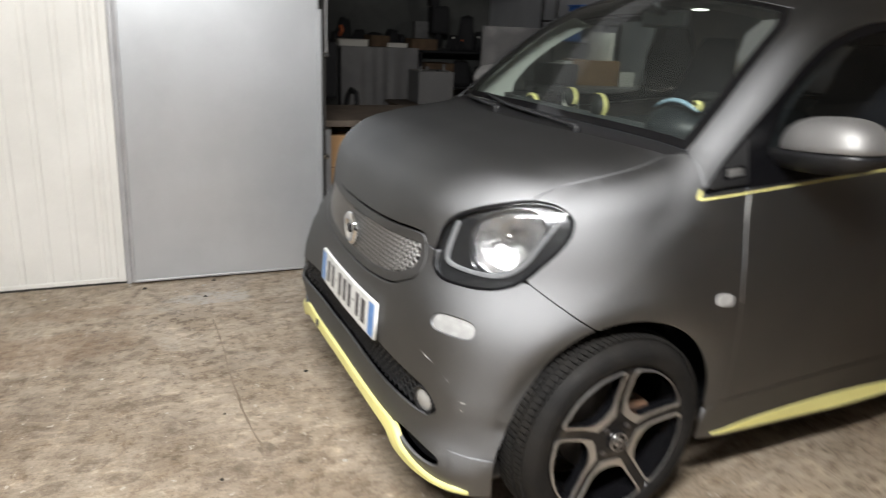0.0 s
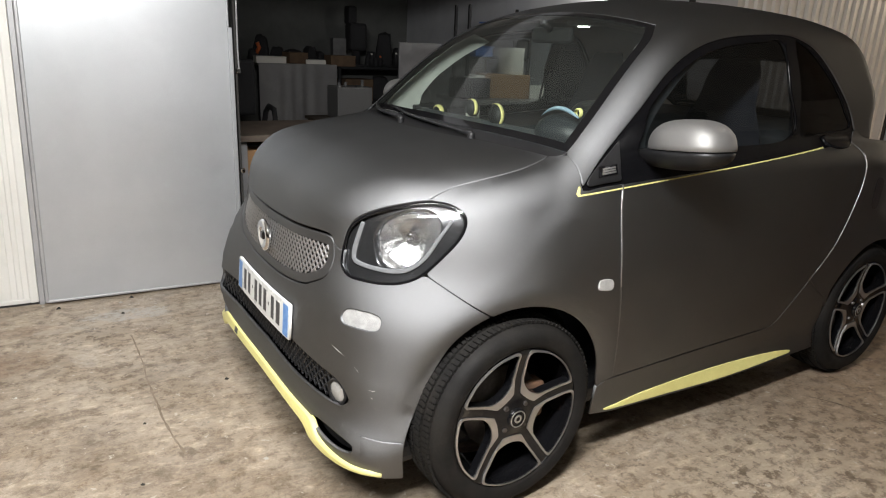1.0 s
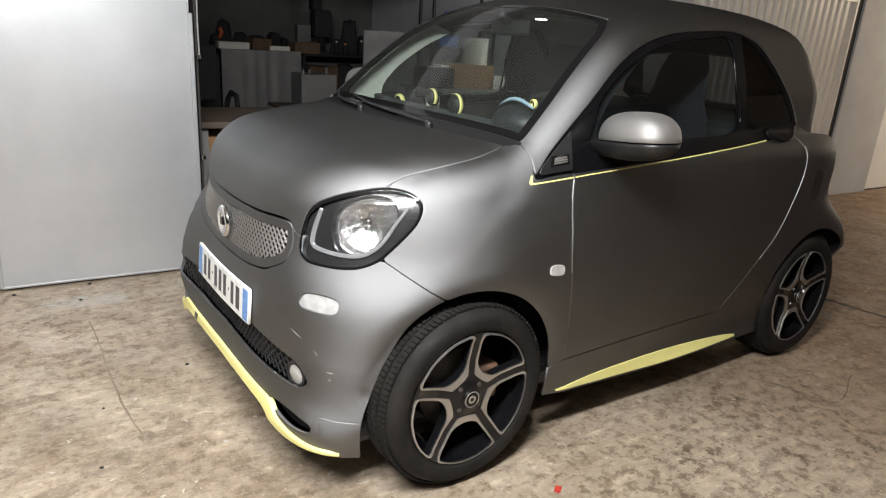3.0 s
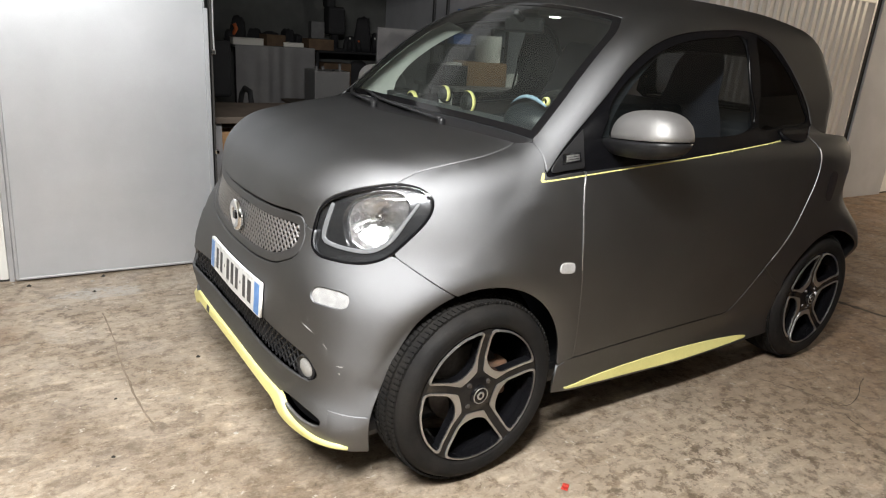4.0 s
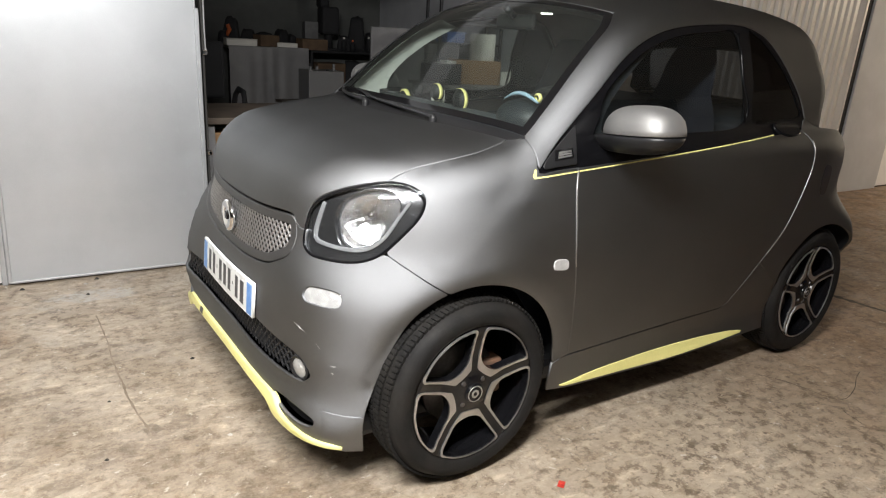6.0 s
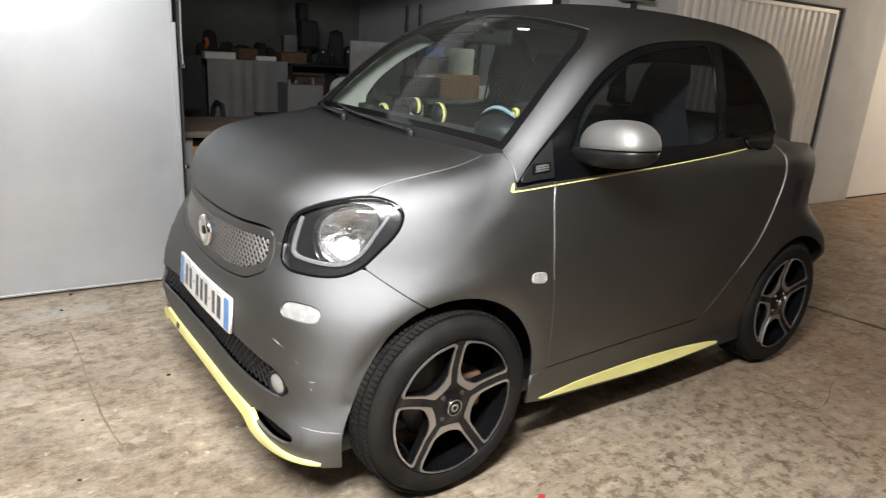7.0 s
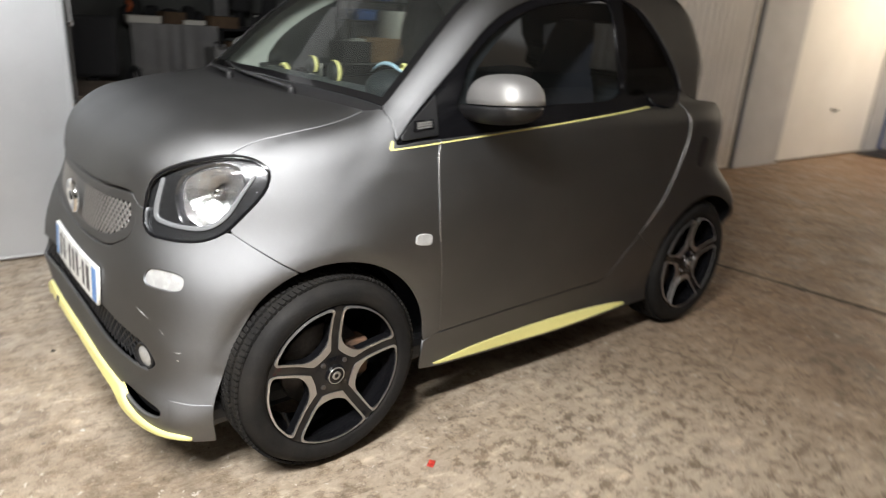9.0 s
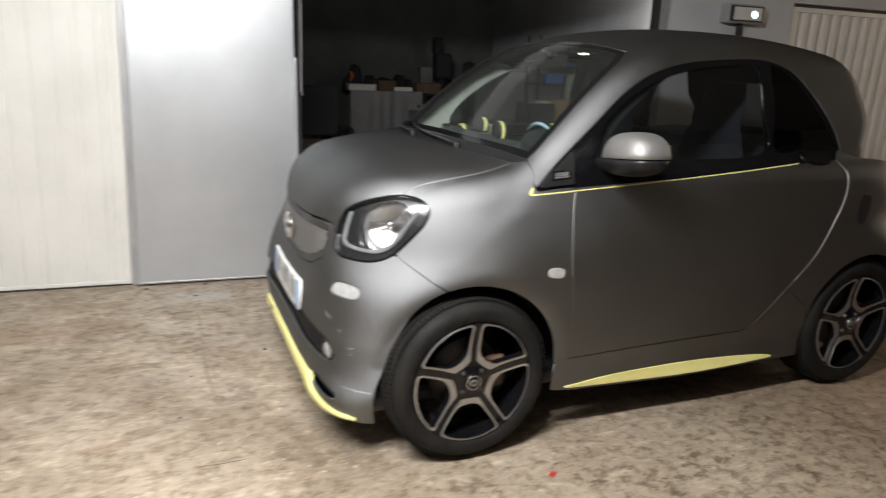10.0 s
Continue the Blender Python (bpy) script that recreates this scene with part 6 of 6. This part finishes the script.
bm_object("hood_lip", tube_bm([(0.43 + 0.03 * (k / 8 - 0.5) ** 2, -0.295 - 0.185 * k / 8, 1.066 + 0.052 * math.sin(math.pi * (0.1 + 0.72 * k / 8))) for k in range(9)], [0.001, 0.003, 0.005, 0.006, 0.007, 0.0075, 0.007, 0.006, 0.003], 10), M_HOODLIP, binn, "pale blue upper lip", True)
box("note_card", (0.545, 0.23, 1.000), (0.548, 0.33, 1.062), M_TAPE, dash, "pale card on the dashboard", bevel=0.002)
ringm = Matrix.Translation((0.70, -0.36, 0.965)) @ pose(0, 0, 0, 0, 62, 0)
wheel_ob = bm_object("steering_wheel", tube_bm([(0.178 * math.cos(a), 0.178 * math.sin(a), 0) for a in np.linspace(0, 2 * math.pi, 40, endpoint=False)], 0.016, 10, closed=True), M_BLACK, car, "black steering wheel", True, m=ringm)
bm_object("boss", lathe_bm([(0.0, 0.03), (0.05, 0.025), (0.07, 0.0), (0.06, -0.03), (0.0, -0.04)], 24, "z"), M_BLACK, wheel_ob, smooth=True, m=ringm)
for a in (0, 180, 270):
    c, s = math.cos(math.radians(a)), math.sin(math.radians(a))
    bm_object("spoke", tube_bm([(0.05 * s, 0.05 * c, -0.005), (0.17 * s, 0.17 * c, 0)], 0.014, 8), M_BLACK, wheel_ob, smooth=True, m=ringm)


def seat(y):
    s = bm_object("seat", box_bm(0.82, y - 0.24, 0.36, 1.32, y + 0.24, 0.52, 0.05, 3), M_SEAT, car, "dark blue seat with one-piece headrest", True)
    bm = bmesh.new()
    bmesh.ops.create_grid(bm, x_segments=14, y_segments=26, size=0.5)
    geo = []
    for v in bm.verts:
        t = v.co.y + 0.5
        w = np.interp(t, (0, 0.2, 0.55, 0.72, 0.80, 0.93, 1.0), (0.235, 0.25, 0.235, 0.175, 0.135, 0.125, 0.085))
        u = v.co.x * 2
        v.co = (1.27 + 0.16 * t - 0.045 * u * u * (1 - t * 0.5) + 0.02 * math.sin(6 * t), y + w * u, 0.45 + 0.87 * t)
    back = bmesh.ops.solidify(bm, geom=list(bm.faces), thickness=0.11)
    b = bm_object("backrest", bm, M_SEAT, s, "dark blue backrest", True)
    mod = b.modifiers.new("round", "SUBSURF")
    mod.levels, mod.render_levels = 1, 1
    return s


seat(-0.36)
seat(0.36)
panel_box("rear_bulkhead", [(1.66, 0.30), (1.64, 0.98), (1.68, 1.015), (2.00, 1.035), (2.00, 0.30)], -0.60, 0.60, M_DASH, "dark load bay behind the seats", 0.01)
skin("headlining", shrunk(top(np.vstack([ws_top[::-1], roof_edge, roof_back]), flipped(np.vstack([ws_top[::-1], roof_edge, roof_back]))[::-1]), 0.01), TOP_RAYS, M_LINING, car, "grey headlining", lift=-0.035, thick=0, spacing=0.08)
near_trim, far_trim = paired("pillar_trim", pil(on(top_rays, (0.300, -0.628), (0.439, -0.600), (0.560, -0.572), (0.690, -0.530)), run_side((0.86, 1.335), (0.72, 1.255), (0.60, 1.16), (0.53, 1.07), (0.51, 1.0), (0.34, 0.985))), PIL_RAYS, M_TRIM, "pale fabric pillar trim", lift=-0.030, thick=0, spacing=0.04)
near_trim.data.materials[0] = M_DASH
paired("door_lining", joined([(0.42, 0.40), (1.45, 0.44)], [(1.56, 0.95), (0.42, 0.90)]), side_rays, M_DASH, "dark door lining", lift=-0.075, thick=0, spacing=0.08)
mirror_ob = bm_object("rear_view_mirror", box_bm(0.70, -0.115, 1.325, 0.725, 0.115, 1.385, 0.012), M_BLACK, car, "black rear-view mirror")
bm_object("mirror_foot", tube_bm([(0.655, 0.0, 1.405), (0.70, 0.0, 1.375)], 0.014, 8), M_BLACK, mirror_ob, smooth=True)
# glowing piece added under the roof to give the glint on the windscreen
M_GLINT = bpy.data.materials.new("windscreen_glint_glow")
M_GLINT.use_nodes = True
M_GLINT.node_tree.nodes["Principled BSDF"].inputs["Emission Color"].default_value = (1.0, 0.98, 0.92, 1)
M_GLINT.node_tree.nodes["Principled BSDF"].inputs["Emission Strength"].default_value = 4.0
glint = bm_object("dome_lamp", box_bm(0.83, -0.06, 1.398, 0.93, 0.06, 1.43, 0.008), M_LINING, car, "small glowing block that stands in for a glint on the windscreen")
bm_object("lens", box_bm(0.862, -0.026, 1.391, 0.884, 0.026, 1.399, 0.003), M_GLINT, glint)
# hatch with its glass
HAT_RAYS, hat = flat((1.0, 0, 0.30))
HATCH_HOLE = hat(np.array([(2.0, q, z) for q, z in curve((-0.36, 1.17), (-0.345, 1.255), (-0.29, 1.292), (0.0, 1.300), (0.29, 1.292), (0.345, 1.255), (0.36, 1.17), (0.345, 1.085), (0.29, 1.060), (0.0, 1.052), (-0.29, 1.060), (-0.345, 1.085), step=0.03, closed=True)]))
hat_rect = joined([(-0.50, -0.14), (0.50, -0.14)], [(0.48, 0.10), (0.43, 0.28), (-0.43, 0.28), (-0.48, 0.10)])
hatch = skin("hatch", hat_rect, HAT_RAYS, M_GLOSS, car, "black hatch frame with a rear window", lift=-0.002, thick=0.01, spacing=0.05, holes=[HATCH_HOLE])
skin("pane", shrunk(HATCH_HOLE, -0.004), HAT_RAYS, M_REARGLASS, hatch, "tinted rear window", lift=-0.006, thick=0, spacing=0.06).visible_shadow = False

# ---- joints, chips and scraps on the floor ----
def joint(name, pts, width, label, material, rag=1.0):
    """A worn joint or crack in the concrete: a ragged dark strip."""
    p = curve(*pts, step=0.012)
    d = np.gradient(p, axis=0)
    d /= np.linalg.norm(d, axis=1, keepdims=True)
    verts, faces = [], []
    for i, (q, t) in enumerate(zip(p, d)):
        w = width * (0.35 + 1.3 * abs(noise.noise((q[0] * 16, q[1] * 22, 2.0))))
        sh = rag * 0.010 * noise.noise((q[0] * 5, q[1] * 9, 5.0))
        a, b = q + np.array([-t[1], t[0]]) * (w + sh), q - np.array([-t[1], t[0]]) * (w - sh)
        verts += [(a[0], a[1], 0.0012), (b[0], b[1], 0.0012)]
        if i:
            faces.append((2 * i - 2, 2 * i - 1, 2 * i + 1, 2 * i))
    ob = mesh_object(name, verts, faces, material, None, False)
    return tagged(ob, label, "joint", "", "structure")


joint("floor_joint", [(-0.791, 0.94), (-0.790, 0.68), (-0.799, 0.42), (-0.797, 0.26), (-0.795, 0.11), (-0.788, 0.01), (-0.772, -0.10)], 0.0052, "ragged dirty seam in the concrete floor", M_SEAM, 0.45)
joint("floor_joint", [(2.66, 0.95), (2.72, 0.0), (2.773, -0.50), (2.832, -1.0), (2.880, -1.45), (2.95, -2.2), (3.10, -4.0)], 0.030, "dark expansion joint in the concrete floor", M_CRACK, 0.6)
joint("floor_crack", [(1.912, -1.088), (1.829, -1.109), (1.724, -1.151), (1.626, -1.172), (1.575, -1.150), (1.560, -1.107), (1.535, -0.983), (1.485, -0.891)], 0.0026, "thin winding crack in the concrete floor", M_CRACK)
joint("floor_crack", [(1.521, -1.195), (1.496, -1.231), (1.490, -1.255), (1.479, -1.293)], 0.0026, "short thin crack in the concrete floor", M_CRACK)


joint("floor_crack", [(-0.877, -0.551), (-0.80, -0.557), (-0.71, -0.554)], 0.0022, "thin dark scratch in the concrete floor", M_CRACK)
joint("floor_crack", [(-1.378, 0.334), (-1.237, 0.345), (-1.09, 0.325), (-0.961, 0.277)], 0.0016, "long thin crack in the concrete floor", M_SEAM)

M_CHIP = surface("pale_chip", (0.55, 0.52, 0.46), 0.8, second=(0.16, 0.13, 0.10), scale=3.0, mix=(0.45, 0.55))
bm = bmesh.new()
for k in range(230):
    x, y = random.uniform(-1.9, 2.2), random.uniform(-2.0, 1.38)
    if -0.55 < x < 2.3 and abs(y) < 0.86 or random.random() < 0.25:
        continue
    r = random.choice((0.003, 0.004, 0.005, 0.008, 0.011)) * random.uniform(0.7, 1.3)
    if k % 7 == 0:                                   # swept up along the doors
        q = GARAGE @ Vector((random.uniform(-1.6, 0.95), -random.uniform(0.01, 0.14), 0))
        x, y = q.x, q.y
    base = [bm.verts.new((x + r * random.uniform(0.6, 1.2) * math.cos(a), y + r * random.uniform(0.5, 1.2) * math.sin(a), 0.0005)) for a in (0.1, 1.2, 2.4, 3.7, 5.0)]
    tip = bm.verts.new((x, y, r * 0.55))
    for i in range(5):
        bm.faces.new((base[i], base[(i + 1) % 5], tip))
M_CRUMB = surface("dark_crumb", (0.03, 0.026, 0.022), 0.8, grain=0.2)
dark = bmesh.new()
for x, y, r in ((-0.723, 1.413, 0.016), (-0.789, 1.214, 0.012), (-1.048, 1.405, 0.016), (-0.917, -0.196, 0.009), (-0.529, 0.342, 0.011), (-0.858, 0.151, 0.009)):
    rim = [dark.verts.new((x + r * random.uniform(0.6, 1.3) * math.cos(a), y + r * random.uniform(0.4, 1.0) * math.sin(a), 0.0005)) for a in (0.1, 1.2, 2.4, 3.7, 5.0)]
    peak = dark.verts.new((x, y, r * 0.7))
    for i in range(5):
        dark.faces.new((rim[i], rim[(i + 1) % 5], peak))
tagged(bm_object("dark_crumbs", dark, M_CRUMB), "dark crumbs of dirt scattered on the floor", "debris", "", "stuff")
tagged(bm_object("floor_debris", bm, M_CHIP), "small pale chips and dirt strewn over the floor", "debris", "", "stuff")

bm = bmesh.new()
bmesh.ops.create_grid(bm, x_segments=6, y_segments=4, size=0.5)
for v in bm.verts:
    v.co = (v.co.x * 0.034, v.co.y * 0.02, 0.002 + 0.006 * abs(noise.noise((v.co.x * 4, v.co.y * 4, 7.0))))
M_SCRAP = surface("red_scrap", (0.55, 0.05, 0.03), 0.5, second=(0.45, 0.03, 0.02), scale=60)
tagged(bm_object("red_scrap", bm, M_SCRAP, m=Matrix.Translation((0.232, -0.985, 0)) @ pose(0, 0, 0, 0, 0, 35)), "tiny crumpled red scrap on the floor", "scrap")
